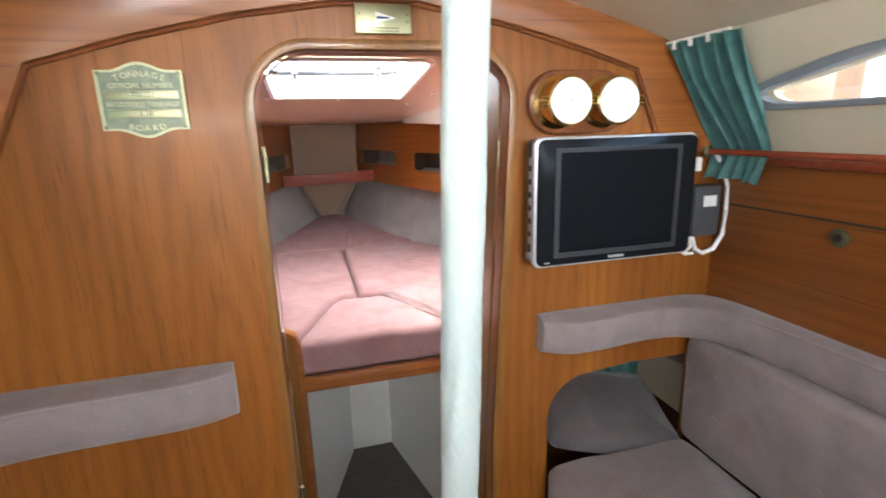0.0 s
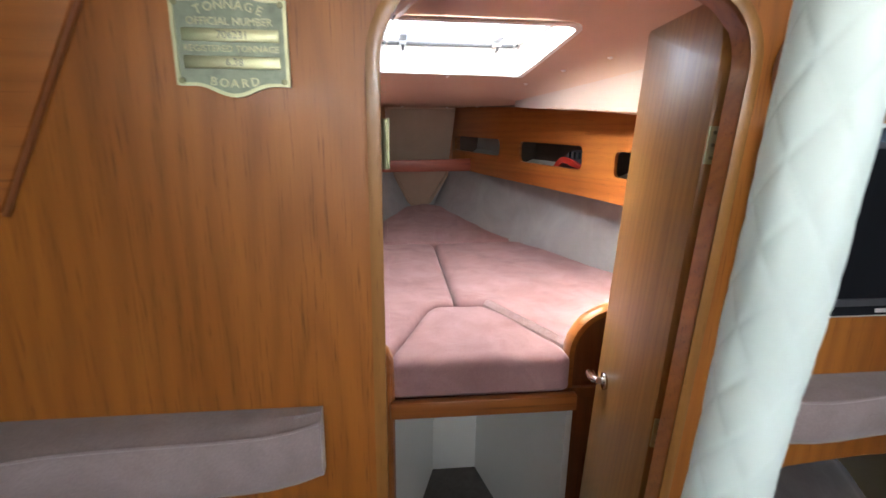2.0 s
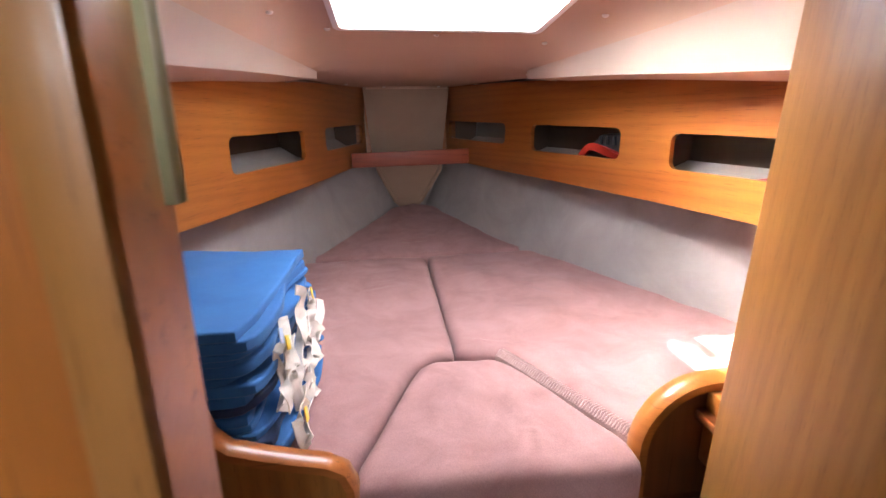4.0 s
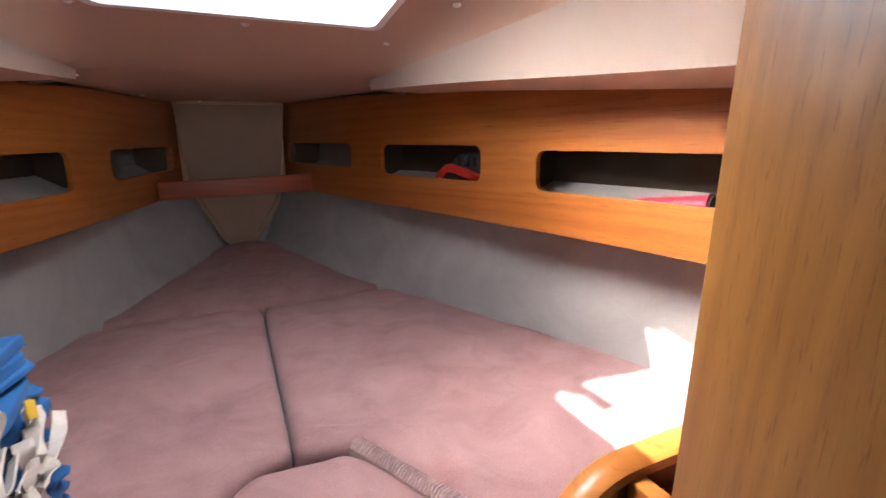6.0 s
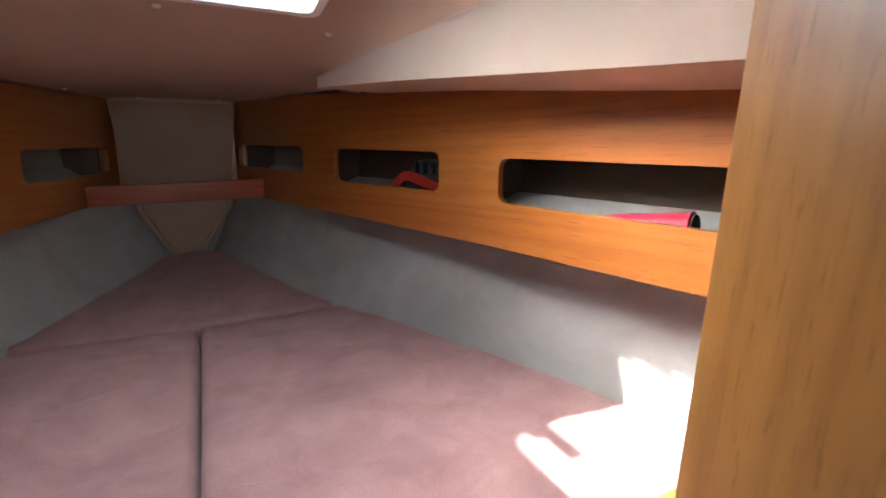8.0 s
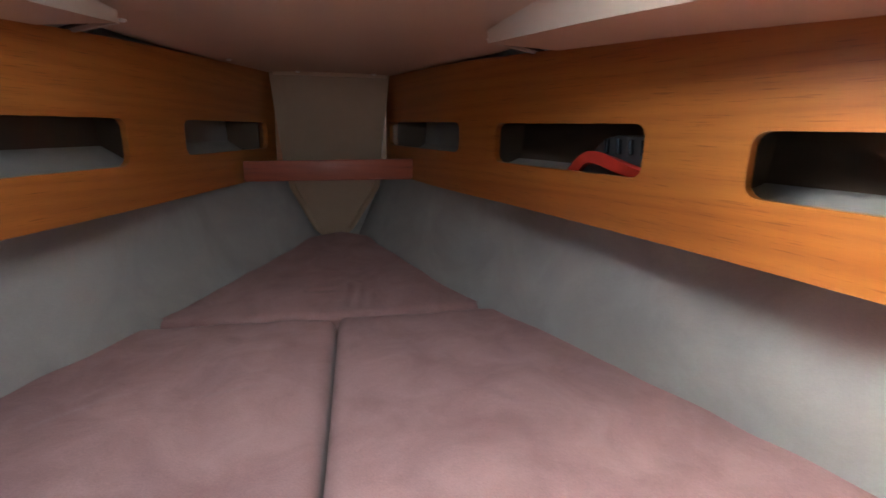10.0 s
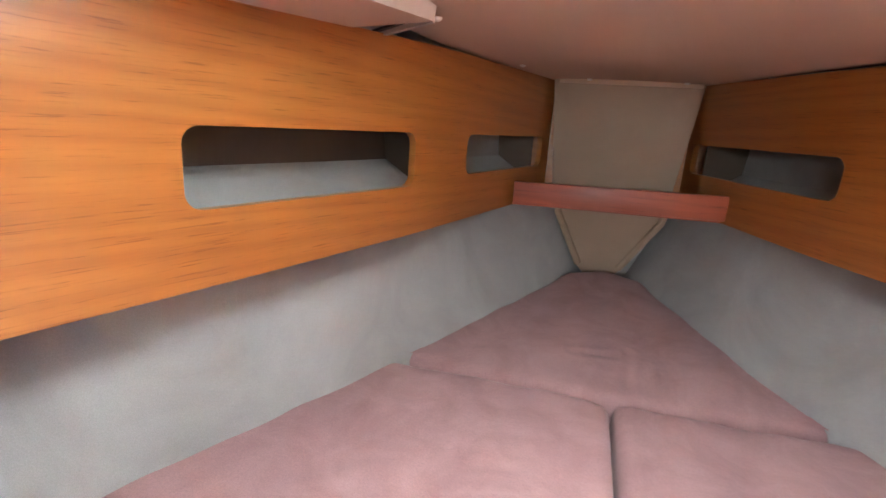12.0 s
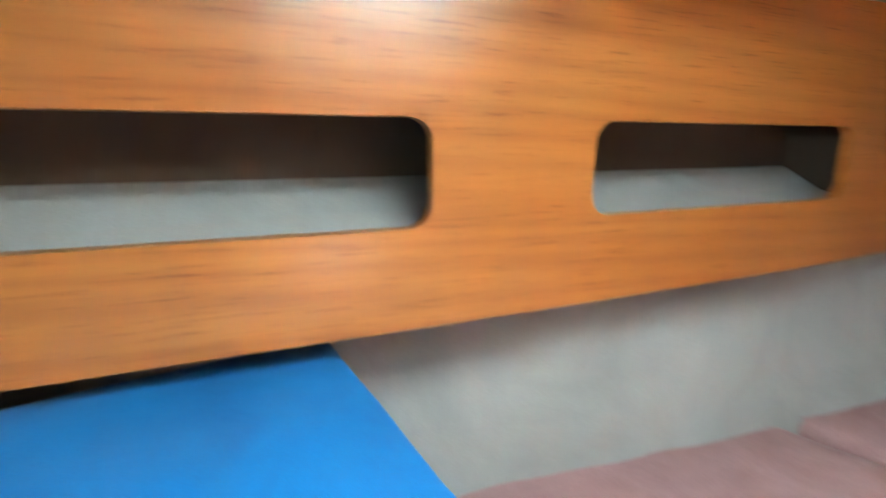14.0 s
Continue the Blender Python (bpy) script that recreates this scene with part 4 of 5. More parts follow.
# ---- saloon shell ----
def saloon():
    floor = slab([[(-1.1, -2.5), (1.1, -2.5), (1.1, 0.885), (-1.1, 0.885)]], 0.03, lambda u, v, w: (u, v, SOLE_AFT - 0.03 + w))
    structure("floor_saloon", floor, FLOOR_CARPET, "dark carpeted saloon sole")
    camber = lambda x: 1.672 - (0.225 if x < 0 else 0.285) * (abs(x - 0.02)) ** 2
    rows = [[(x, y, camber(x) + 0.05 * (0.88 - y) * 0.35) for x in frange(-0.62, 0.66, 24)] for y in frange(-2.5, 0.885, 8)]
    structure("ceiling_saloon", sheet(rows, 0.02, (0, 0, 1)), CREAM, "cream vinyl saloon headliner")
    for s, name in ((-1, "port"), (1, "stbd")):
        xo, xi, xh = (0.815, 0.63, 0.815) if s > 0 else (-0.768, -0.585, -0.835)
        za, zb = 1.335, camber(xi) - 0.004
        # sloping cabin side with a window opening in it: u runs aft, v up the slope
        win = [(0.19, 0.43), (2.1, 0.42), (2.1, 0.86), (0.9, 0.83), (0.40, 0.70), (0.17, 0.53)]
        win = soften(resample(win, 0.04), 1)
        f = lambda u, v, w, s=s, xo=xo, xi=xi: (xo + (xi - xo) * v + s * w + s * 0.06 * u * 0.2, 0.882 - u, za + (zb + 0.0175 * u - za) * v)
        bm = slab([[(0, 0), (3.35, 0), (3.35, 1), (0, 1)], win], 0.02, f)
        structure("wall_cabin_side_" + name, bm, CREAM, "cream cabin side with a long window")
        rows = [[f(u, v, -0.010) for u, v in win + win[:1]], [f(u, v, 0.024) for u, v in win + win[:1]]]
        c = (sum(p[0] for p in win) / len(win), sum(p[1] for p in win) / len(win))
        grow = lambda k: [(c[0] + (u - c[0]) * (1 + (k - 1) * 0.35), c[1] + (v - c[1]) * k) for u, v in win]
        t = structure("window_" + ("1" if s < 0 else "2"), sheet([[f(u, v, -0.003) for u, v in grow(1.30) + grow(1.30)[:1]], [f(u, v, -0.012) for u, v in grow(1.26) + grow(1.26)[:1]],
                                                                  [f(u, v, -0.012) for u, v in grow(1.06) + grow(1.06)[:1]], [f(u, v, 0.02) for u, v in win + win[:1]]]), WINDOW_GREY, "grey aluminium framed cabin window")
        pane = part("pane", slab([grow(1.03)], 0.005, lambda u, v, w: f(u, v, 0.010 + w)), GLASS, t, "clear window glass")
        pane.visible_shadow = False
        # hull side below, shelf edge and rail
        bm = slab([[(-2.5, 0.0), (0.883, 0.0), (0.883, za), (-2.5, za)]], 0.02, lambda u, v, w, s=s, xo=xh: (xo - s * 0.02 + s * 0.012 * (0.88 - u) + s * w, u, v))
        structure("wall_hull_" + name, bm, TEAK_SIDE, "varnished teak hull side panelling")
        structure("trim_seam_" + name, slab([[(-2.4, 1.212), (0.88, 1.222), (0.88, 1.226), (-2.4, 1.216)]], 0.004, lambda u, v, w, s=s, xo=xh: (xo - s * 0.0225 + s * 0.012 * (0.88 - u) + s * w, u, v)), SHADOW_GAP, "dark joint in the hull panelling")
        structure("trim_shelf_" + name, box(min(xo - s * 0.035, xo + s * 0.10), max(xo - s * 0.035, xo + s * 0.10), -2.5, 0.872, za - 0.020, za - 0.004, 0.005), MAHOGANY, "mahogany rail below the curtains")
        rail = thing("curtain_rail", (xo, 0.2, za), "thin mahogany curtain rail", "curtain rail", "curtain rails")
        part("rod", tube([(xo - s * 0.070, 0.868, za + 0.006), (xo - s * 0.060, -1.5, za + 0.004)], 0.0065, 10), MAHOGANY, rail)
        part("bracket", lathe([(0.013, 0), (0.013, 0.006), (0.008, 0.010)], (xo - s * 0.070, 0.872, za + 0.006), (0, -1, 0), 14), BRASS_DULL, rail)
    # unseen aft end, added; its companionway opening is kept high to limit the light
    bm = slab([[(-1.1, 0), (1.1, 0), (1.1, 1.85), (-1.1, 1.85)], [(-0.25, 1.42), (0.45, 1.42), (0.45, 1.82), (-0.25, 1.82)]], 0.03, lambda u, v, w: (u, -2.5 + w, v))
    structure("wall_aft", bm, CREAM, "unseen aft end added with a companionway opening sized to limit light")


saloon()


# outer shell that closes the boat round the forward cabin
bm = slab([[(-1.2, 0.908), (1.2, 0.908), (1.2, 3.62), (-1.2, 3.62)], rounded(LX0 - 0.03, LX1 + 0.03, LY0 - 0.03, LY1 + 0.03, 0.06)], 0.02, lambda u, v, w: (u, v, 1.672 + w))
structure("deck", bm, WHITE_GRP, "plain white deck over the forward cabin")
structure("wall_outer_port", box(-1.22, -1.2, 0.90, 3.64, -0.05, 1.70), WHITE_GRP, "plain outer hull side")
structure("wall_outer_stbd", box(1.2, 1.22, 0.90, 3.64, -0.05, 1.70), WHITE_GRP, "plain outer hull side")
structure("wall_outer_bow", box(-1.2, 1.2, 3.62, 3.64, -0.05, 1.70), WHITE_GRP, "plain outer bow")


# ---- saloon: padded post ----
def padded_post():
    cx, cy, z0, z1, r = 0.0702, 0.539, SOLE_AFT, 1.672, 0.0280
    t = thing("padded_post", (cx, cy, z0), "compression post in white quilted padding", "post")
    bm, n, m = bmesh.new(), 128, 480
    rows = []
    for j in range(m + 1):
        z = z0 + (z1 - z0) * j / m
        row = []
        for k in range(n):
            a = 2 * math.pi * k / n
            d = 1.0
            for sgn in (-1, 1):
                f = (a / (2 * math.pi) * 5 + sgn * (z / (0.060 if sgn > 0 else 0.050))) % 1.0
                d = min(d, abs(f - 0.5) * 2 * 0.12)
            groove = 0.0011 * math.exp(-(d / 0.012) ** 2) + 0.0005 * math.exp(-(d / 0.05) ** 2)
            lump = 0.0016 * noise.noise(Vector((math.cos(a) * 1.5, math.sin(a) * 1.5, z * 9)))
            rr = r - groove + lump
            row.append(bm.verts.new((cx + 0.018 * (z - 1.3) + rr * math.cos(a), cy - 0.050 * (z - 1.3) + rr * math.sin(a), z)))
        rows.append(row)
    for ra, rb in zip(rows, rows[1:]):
        for k in range(n):
            bm.faces.new((ra[k], ra[(k + 1) % n], rb[(k + 1) % n], rb[k]))
    part("quilted_cover", bm, PADDING, t)
    return t


padded_post()


# ---- saloon: things on the bulkhead ----
def on_bulkhead(x, z, proud=0.0):
    """Maps a text's plane to the aft face of the bulkhead."""
    return Matrix.Translation((x, BULK_Y - proud, z)) @ Euler((radians(90), 0, 0)).to_matrix().to_4x4()


def tonnage_board():
    cx, cz, w, h = -0.356, 1.4635, 0.0625, 0.046
    top = [(w - 2 * w * k / 20, h + (0.0125 * math.sin(math.pi * (k - 3) / 14) ** 2 if 3 <= k <= 17 else 0)) for k in range(21)]
    low = [(-w + 2 * w * k / 20, -h - (0.0125 * math.sin(math.pi * (k - 3) / 14) ** 2 if 3 <= k <= 17 else 0)) for k in range(21)]
    outline = top + low
    t = thing("tonnage_plaque", (cx, BULK_Y, cz), "cast brass tonnage board plaque screwed to the bulkhead", "plaque")
    part("plate", slab([[(cx + u, cz + v) for u, v in outline]], 0.004, lambda u, v, q: (u, BULK_Y - 0.0045 + q, v)), PLAQUE_FIELD, t)
    inner = [(u * 0.94, v * 0.93) for u, v in outline]
    part("rim", slab([[(cx + u, cz + v) for u, v in outline], [(cx + u, cz + v) for u, v in inner]], 0.0035, lambda u, v, q: (u, BULK_Y - 0.0078 + q, v)), BRASS_PALE, t, "pale raised brass rim")
    for dz in (0.0085, -0.0205):
        s = part("name_strip", box(cx - 0.053, cx + 0.053, BULK_Y - 0.0066, BULK_Y - 0.0040, cz + dz - 0.0068, cz + dz + 0.0068, 0.001), BRASS_PALE, t, "bright smooth brass strip")
        lettering("stamp", "706231" if dz > 0 else "6.38", 0.0115, on_bulkhead(cx + 0.002, cz + dz, 0.0066), 0.0006, GREY_BEZEL, s)
    for k, ch in enumerate("TONNAGE"):
        a = (k - 3) * 0.011
        lettering("letter", ch, 0.0135, on_bulkhead(cx + a, cz + 0.0385 - 90 * a * a * 0.06 + 0.0015, 0.0055) @ pose(0, 0, 0, 0, 0, -k * 7 + 21), 0.001, BRASS_PALE, t)
    lettering("line_of_letters", "OFFICIAL NUMBER", 0.0112, on_bulkhead(cx, cz + 0.0225, 0.0055), 0.0008, BRASS_PALE, t)
    lettering("line_of_letters", "REGISTERED TONNAGE", 0.0098, on_bulkhead(cx, cz - 0.006, 0.0055), 0.0008, BRASS_PALE, t)
    for k, ch in enumerate("BOARD"):
        a = (k - 2) * 0.0115
        lettering("letter", ch, 0.0135, on_bulkhead(cx + a, cz - 0.0435 + a * a * 4.0, 0.0055) @ pose(0, 0, 0, 0, 0, (k - 2) * 6), 0.001, BRASS_PALE, t)
    for sx in (-1, 1):
        for sz in (-1, 1):
            part("screw", disc((cx + sx * 0.0565, BULK_Y - 0.0085, cz + sz * 0.041), (0, -1, 0), 0.0036, 0.0025, 12, 0.0008), BRASS_DULL, t)
    return t


tonnage_board()

t = thing("burgee_plate", (0.037, BULK_Y - 0.012, 1.593), "small engraved brass plate with a pennant", "plate")
part("plate", box(-0.011, 0.086, BULK_Y - 0.0165, BULK_Y - 0.0128, 1.569, 1.617, 0.0012), BRASS_PALE, t)
part("pennant", slab([[(0.024, 1.604), (0.060, 1.594), (0.024, 1.585)]], 0.0006, lambda u, v, w: (u, BULK_Y - 0.0174 + w, v)), WHITE_PLASTIC, t, "white pennant with dark cross")
part("pennant_cross", slab([[(0.026, 1.5965), (0.048, 1.5950), (0.048, 1.5930), (0.026, 1.5920)]], 0.0005, lambda u, v, w: (u, BULK_Y - 0.0181 + w, v)), NAVY, t)
for z in (1.578, 1.573):
    part("engraved_line", box(0.012, 0.064, BULK_Y - 0.0172, BULK_Y - 0.0164, z - 0.0011, z + 0.0011), BRASS_DULL, t)
for x in (-0.004, 0.079):
    for z in (1.600, 1.588):
        part("screw", disc((x, BULK_Y - 0.0172, z), (0, -1, 0), 0.0022, 0.0015, 10), BRASS_DULL, t)


def gauges():
    x0, x1, z0, z1 = 0.312, 0.532, 1.389, 1.511
    t = thing("gauge_board", (0.45, BULK_Y, 1.45), "mahogany board with two brass ship's instruments", "instrument board")
    part("board", slab([rounded(x0, x1, z0, z1, 0.0595, 12)], 0.018, lambda u, v, w: (u, BULK_Y - 0.0185 + w, v), r=0.004, segments=3), TEAK_DARK, t)
    for x, hands in ((0.369, ((258.0, 0.026), (78.0, 0.016))), (0.471, ((92.0, 0.030), (60.0, 0.020), (180.0, 0.012)))):
        y = BULK_Y - 0.0185
        g = part("gauge", lathe([(0.0505, 0), (0.0505, 0.004), (0.046, 0.007), (0.0435, 0.009), (0.043, 0.044), (0.0455, 0.046), (0.047, 0.050), (0.0455, 0.058), (0.0425, 0.060), (0.041, 0.055)], (x, y, 1.4495), (0, -1, 0), 40), BRASS, t, "polished brass instrument case")
        part("dial", disc((x, y - 0.0570, 1.4495), (0, -1, 0), 0.041, 0.003, 36), DIAL, g, "white dial")
        for k in range(12):
            a = radians(k * 30)
            m = Matrix.Translation((x, y - 0.0588, 1.4495)) @ Euler((0, a, 0)).to_matrix().to_4x4()
            part("tick", moved(box(-0.0006, 0.0006, -0.0005, 0.0005, 0.030, 0.034), m), GREY_BEZEL, g)
        for a, ln in hands:
            m = Matrix.Translation((x, y - 0.0596, 1.4495)) @ Euler((0, radians(a), 0)).to_matrix().to_4x4()
            part("pointer", moved(box(-0.0010, 0.0010, -0.0004, 0.0004, -0.004, ln), m), INK, g)
        glass = part("glass", disc((x, y - 0.0612, 1.4495), (0, -1, 0), 0.041, 0.0015, 36), GLASS, g)
        glass.visible_shadow = False
        for side, name in ((-1, "latch"), (1, "hinge")):
            k = part(name, tube([(x + side * 0.0445, y - 0.052, 1.4495), (x + side * 0.060, y - 0.052, 1.4495)], 0.0042, 8), BRASS, g)
            for dz in (-0.007, 0.007):
                part("knuckle", tube([(x + side * 0.0435, y - 0.052, 1.4495 + dz), (x + side * 0.0560, y - 0.053, 1.4495 + dz * 0.9)], 0.0038, 8), BRASS, k)
    return t


gauges()


def television():
    x0, x1, z0, z1, y = 0.303, 0.672, 1.128, 1.385, 0.818
    t = thing("television", (0.488, 0.86, 1.128), "small silver and black flat television on the bulkhead", "television")
    part("case", slab([rounded(x0, x1, z0, z1, 0.016)], 0.015, lambda u, v, w: (u, y + 0.003 + w, v), r=0.004), SILVER, t, "silver plastic front frame")
    part("back_shell", slab([rounded(x0 + 0.004, x1 - 0.004, z0 + 0.003, z1 - 0.003, 0.014)], 0.032, lambda u, v, w: (u, y + 0.018 + w, v), r=0.004), GREY_BEZEL, t, "black plastic back shell")
    part("front", slab([rounded(x0 + 0.006, x1 - 0.004, z0 + 0.005, z1 - 0.005, 0.014)], 0.006, lambda u, v, w: (u, y - 0.002 + w, v), r=0.002), GLOSS_BLACK, t, "glossy black front")
    bez = part("bezel", slab([rounded(x0 + 0.042, x1 - 0.042, z0 + 0.020, z1 - 0.022, 0.003), rounded(x0 + 0.052, x1 - 0.052, z0 + 0.030, z1 - 0.030, 0.002)], 0.003, lambda u, v, w: (u, y - 0.0045 + w, v)), GREY_BEZEL, t)
    part("screen", box(x0 + 0.0525, x1 - 0.0525, y - 0.0032, y - 0.0022, z0 + 0.0305, z1 - 0.0305), SCREEN, t, "dark switched-off screen")
    part("badge", box(0.470, 0.506, y - 0.0026, y - 0.0018, z0 + 0.0095, z0 + 0.0150), SILVER, t, "small silver maker's mark")
    part("marking", box(x0 + 0.022, x0 + 0.034, y - 0.0026, y - 0.0018, z0 + 0.010, z0 + 0.012), SILVER, t)
    for k in range(7):
        z = z0 + 0.055 + 0.026 * k
        part("button", box(x0 + 0.001, x0 + 0.006, y + 0.024, y + 0.031, z - 0.0075, z + 0.0075, 0.001), SILVER, t)
    part("knob", lathe([(0.008, 0), (0.008, 0.004), (0.006, 0.006)], (x0 + 0.004, y + 0.028, z0 + 0.022), (-1, 0, 0), 16), SILVER, t)
    part("wall_bracket", box(0.43, 0.55, y + 0.051, BULK_Y - 0.001, 1.20, 1.31, 0.004), DARK_GREY, t)
    return t


television()

t = thing("power_adapter", (0.735, 0.86, 1.155), "dark grey power box with white label and cables", "power box")
part("case", box(0.700, 0.772, 0.845, 0.8845, 1.155, 1.268, 0.005), DARK_GREY, t)
part("label", box(0.724, 0.758, 0.8436, 0.8448, 1.222, 1.246), WHITE_PLASTIC, t, "white paper label")
part("clip", box(0.704, 0.718, 0.852, 0.8845, 1.300, 1.330, 0.003), WHITE_PLASTIC, t)
part("cable", tube([(0.715, 0.868, 1.150), (0.714, 0.862, 1.128), (0.700, 0.858, 1.120), (0.680, 0.856, 1.130), (0.668, 0.858, 1.145)], 0.0042, 8), WHITE_PLASTIC, t, "white cable")
part("cable", tube([(0.722, 0.868, 1.150), (0.726, 0.860, 1.122), (0.745, 0.856, 1.112), (0.768, 0.850, 1.122), (0.785, 0.846, 1.155), (0.788, 0.846, 1.21), (0.786, 0.848, 1.265), (0.775, 0.852, 1.305), (0.758, 0.858, 1.335)], 0.0050, 8), WHITE_PLASTIC, t, "white cable")
part("cable", tube([(0.690, 0.872, 1.150), (0.687, 0.866, 1.125), (0.700, 0.862, 1.112), (0.722, 0.86, 1.113)], 0.0035, 8), WHITE_PLASTIC, t, "white cable")

t = thing("hull_socket", (0.797, 0.60, 1.195), "small brass socket set in the hull panelling", "socket")
part("plate", lathe([(0.017, 0), (0.017, 0.004), (0.011, 0.006)], (0.7955, 0.60, 1.195), (-1, 0, 0), 20), BRASS_DULL, t)
part("socket_hole", disc((0.7888, 0.60, 1.195), (-1, 0, 0), 0.008, 0.002, 16), INK, t)


# ---- saloon: upholstery ----
def bolster(front, back, z0, z1, r):
    """A padded roll between a front and a back line in plan."""
    rows = []
    for i, ((fx, fy), (bx, by)) in enumerate(zip(front, back)):
        f, c = Vector((fx, fy, 0)), Vector((bx, by, 0))
        d = (f - c)
        ln = d.length
        d = d / ln
        wob = 0.0035 * noise.noise(Vector((fx * 14, fy * 14, z0)))
        prof = [(0, z0), (ln - r * 0.6, z0), (ln - 0.004, z0 + r * 0.4), (ln, z0 + r), (ln + 0.003 + wob, (z0 + z1) / 2), (ln, z1 - r * 0.8), (ln - r * 0.25, z1 - r * 0.3), (ln - r * 0.9, z1 - 0.002), (ln * 0.5, z1 + 0.002 + wob), (0, z1)]
        rows.append([c + d * h + Vector((0, 0, z)) for h, z in prof])
    bm = sheet(rows)
    bm.faces.new([v for v in bm.verts][:10])
    bm.verts.ensure_lookup_table()
    bm.faces.new([bm.verts[i] for i in range(len(bm.verts) - 10, len(bm.verts))][::-1])
    return bm


def line(pts, n):
    """n points spaced evenly along a softened line."""
    seg = [math.hypot(c[0] - a[0], c[1] - a[1]) for a, c in zip(pts, pts[1:])]
    s = [0]
    for d in seg:
        s.append(s[-1] + d)
    u = np.linspace(0, s[-1], n)
    xs, ys = np.interp(u, s, [p[0] for p in pts]), np.interp(u, s, [p[1] for p in pts])
    for _ in range(3):
        xs[1:-1], ys[1:-1] = (xs[:-2] + 2 * xs[1:-1] + xs[2:]) / 4, (ys[:-2] + 2 * ys[1:-1] + ys[2:]) / 4
    return list(zip(xs.tolist(), ys.tolist()))


t = thing("starboard_bolster", (0.6, 0.86, 0.915), "mauve velvet bolster curving round the settee corner", "bolster", "saloon bolsters")
part("cover", bolster(line([(0.345, 0.850), (0.349, 0.828), (0.365, 0.814), (0.45, 0.812), (0.58, 0.832), (0.66, 0.834), (0.715, 0.810), (0.745, 0.745), (0.76, 0.6), (0.775, 0.2), (0.79, -1.4)], 70),
                      line([(0.345, 0.884), (0.350, 0.884), (0.365, 0.884), (0.45, 0.884), (0.58, 0.884), (0.70, 0.884), (0.78, 0.882), (0.797, 0.80), (0.80, 0.6), (0.805, 0.2), (0.815, -1.4)], 70), 0.924, 1.006, 0.022), MAUVE, t)
edge = line([(0.349, 0.852), (0.353, 0.832), (0.368, 0.818), (0.45, 0.816), (0.58, 0.836), (0.66, 0.838), (0.717, 0.814), (0.748, 0.747), (0.763, 0.6), (0.778, 0.2), (0.793, -1.4)], 70)
part("piping", tube([(x, y, 0.9985) for x, y in edge], 0.0028, 6), MAUVE, t, "thin sewn piping")
t = thing("port_bolster", (-0.5, 0.86, 0.885), "mauve velvet bolster along the bulkhead and hull", "bolster", "saloon bolsters")
part("cover", bolster(line([(-0.279, 0.852), (-0.283, 0.834), (-0.300, 0.825), (-0.40, 0.822), (-0.60, 0.816), (-0.68, 0.800), (-0.725, 0.745), (-0.745, 0.62), (-0.755, 0.3), (-0.765, -1.4)], 70),
                      line([(-0.279, 0.884), (-0.284, 0.884), (-0.300, 0.884), (-0.40, 0.884), (-0.60, 0.884), (-0.72, 0.884), (-0.800, 0.876), (-0.812, 0.70), (-0.816, 0.3), (-0.83, -1.4)], 70), 0.894, 0.993, 0.024), MAUVE, t)

edge = line([(-0.283, 0.854), (-0.287, 0.838), (-0.302, 0.829), (-0.40, 0.826), (-0.60, 0.820), (-0.682, 0.804), (-0.728, 0.748), (-0.748, 0.62), (-0.758, 0.3), (-0.768, -1.4)], 70)
part("piping", tube([(x, y, 0.9845) for x, y in edge], 0.0028, 6), MAUVE, t, "thin sewn piping")


def settee(s, name, label):
    xf, xb = (0.362, 0.742) if s > 0 else (-0.392, -0.752)
    hull = 0.800 if s > 0 else -0.815
    t = thing(name, ((xf + xb) / 2, 0, SOLE_AFT), label, "settee", "saloon settees")
    lo, hi = sorted((xf + s * 0.02, hull))
    part("base", box(lo, hi, -1.6, 0.880, SOLE_AFT, 0.515, 0.004), TEAK_SIDE, t)
    lo, hi = sorted((xf, xb + s * 0.02))
    for k, (ya, yb) in enumerate(((0.05, 0.878), (-0.80, 0.042), (-1.6, -0.808))):
        part("seat_cushion", pillow([(lo, ya), (hi, ya), (hi, yb), (lo, yb)], 0.516, 0.632, 0.035, 0.012, 0.003, k * 3.0, 3), MAUVE, t)
        lo2, hi2 = sorted((xb, hull - s * 0.004))
        b = part("back_cushion", moved(pillow([(0.0, ya), (0.285, ya), (0.285, yb - 0.006), (0.0, yb - 0.006)], 0.0, 0.058, 0.018, 0.010, 0.002, k * 5.0, 2),
                                       Matrix.Translation((hull - s * 0.006, 0, 0.632)) @ Matrix(((0, 0, -s, 0), (0, 1, 0, 0), (1, 0, 0, 0), (0, 0, 0, 1)))), MAUVE, t)
        for yy in (yb - 0.12, yb - 0.36):
            for zz in (0.74, 0.838):
                part("button", lathe([(0.011, 0), (0.010, 0.002), (0.004, 0.003)], (hull - s * 0.070, yy, zz), (-s, 0, 0), 14), MAUVE, b)
    return t


settee(1, "starboard_settee", "mauve velvet settee with buttoned backrest")
settee(-1, "port_settee", "mauve velvet settee along the port side")

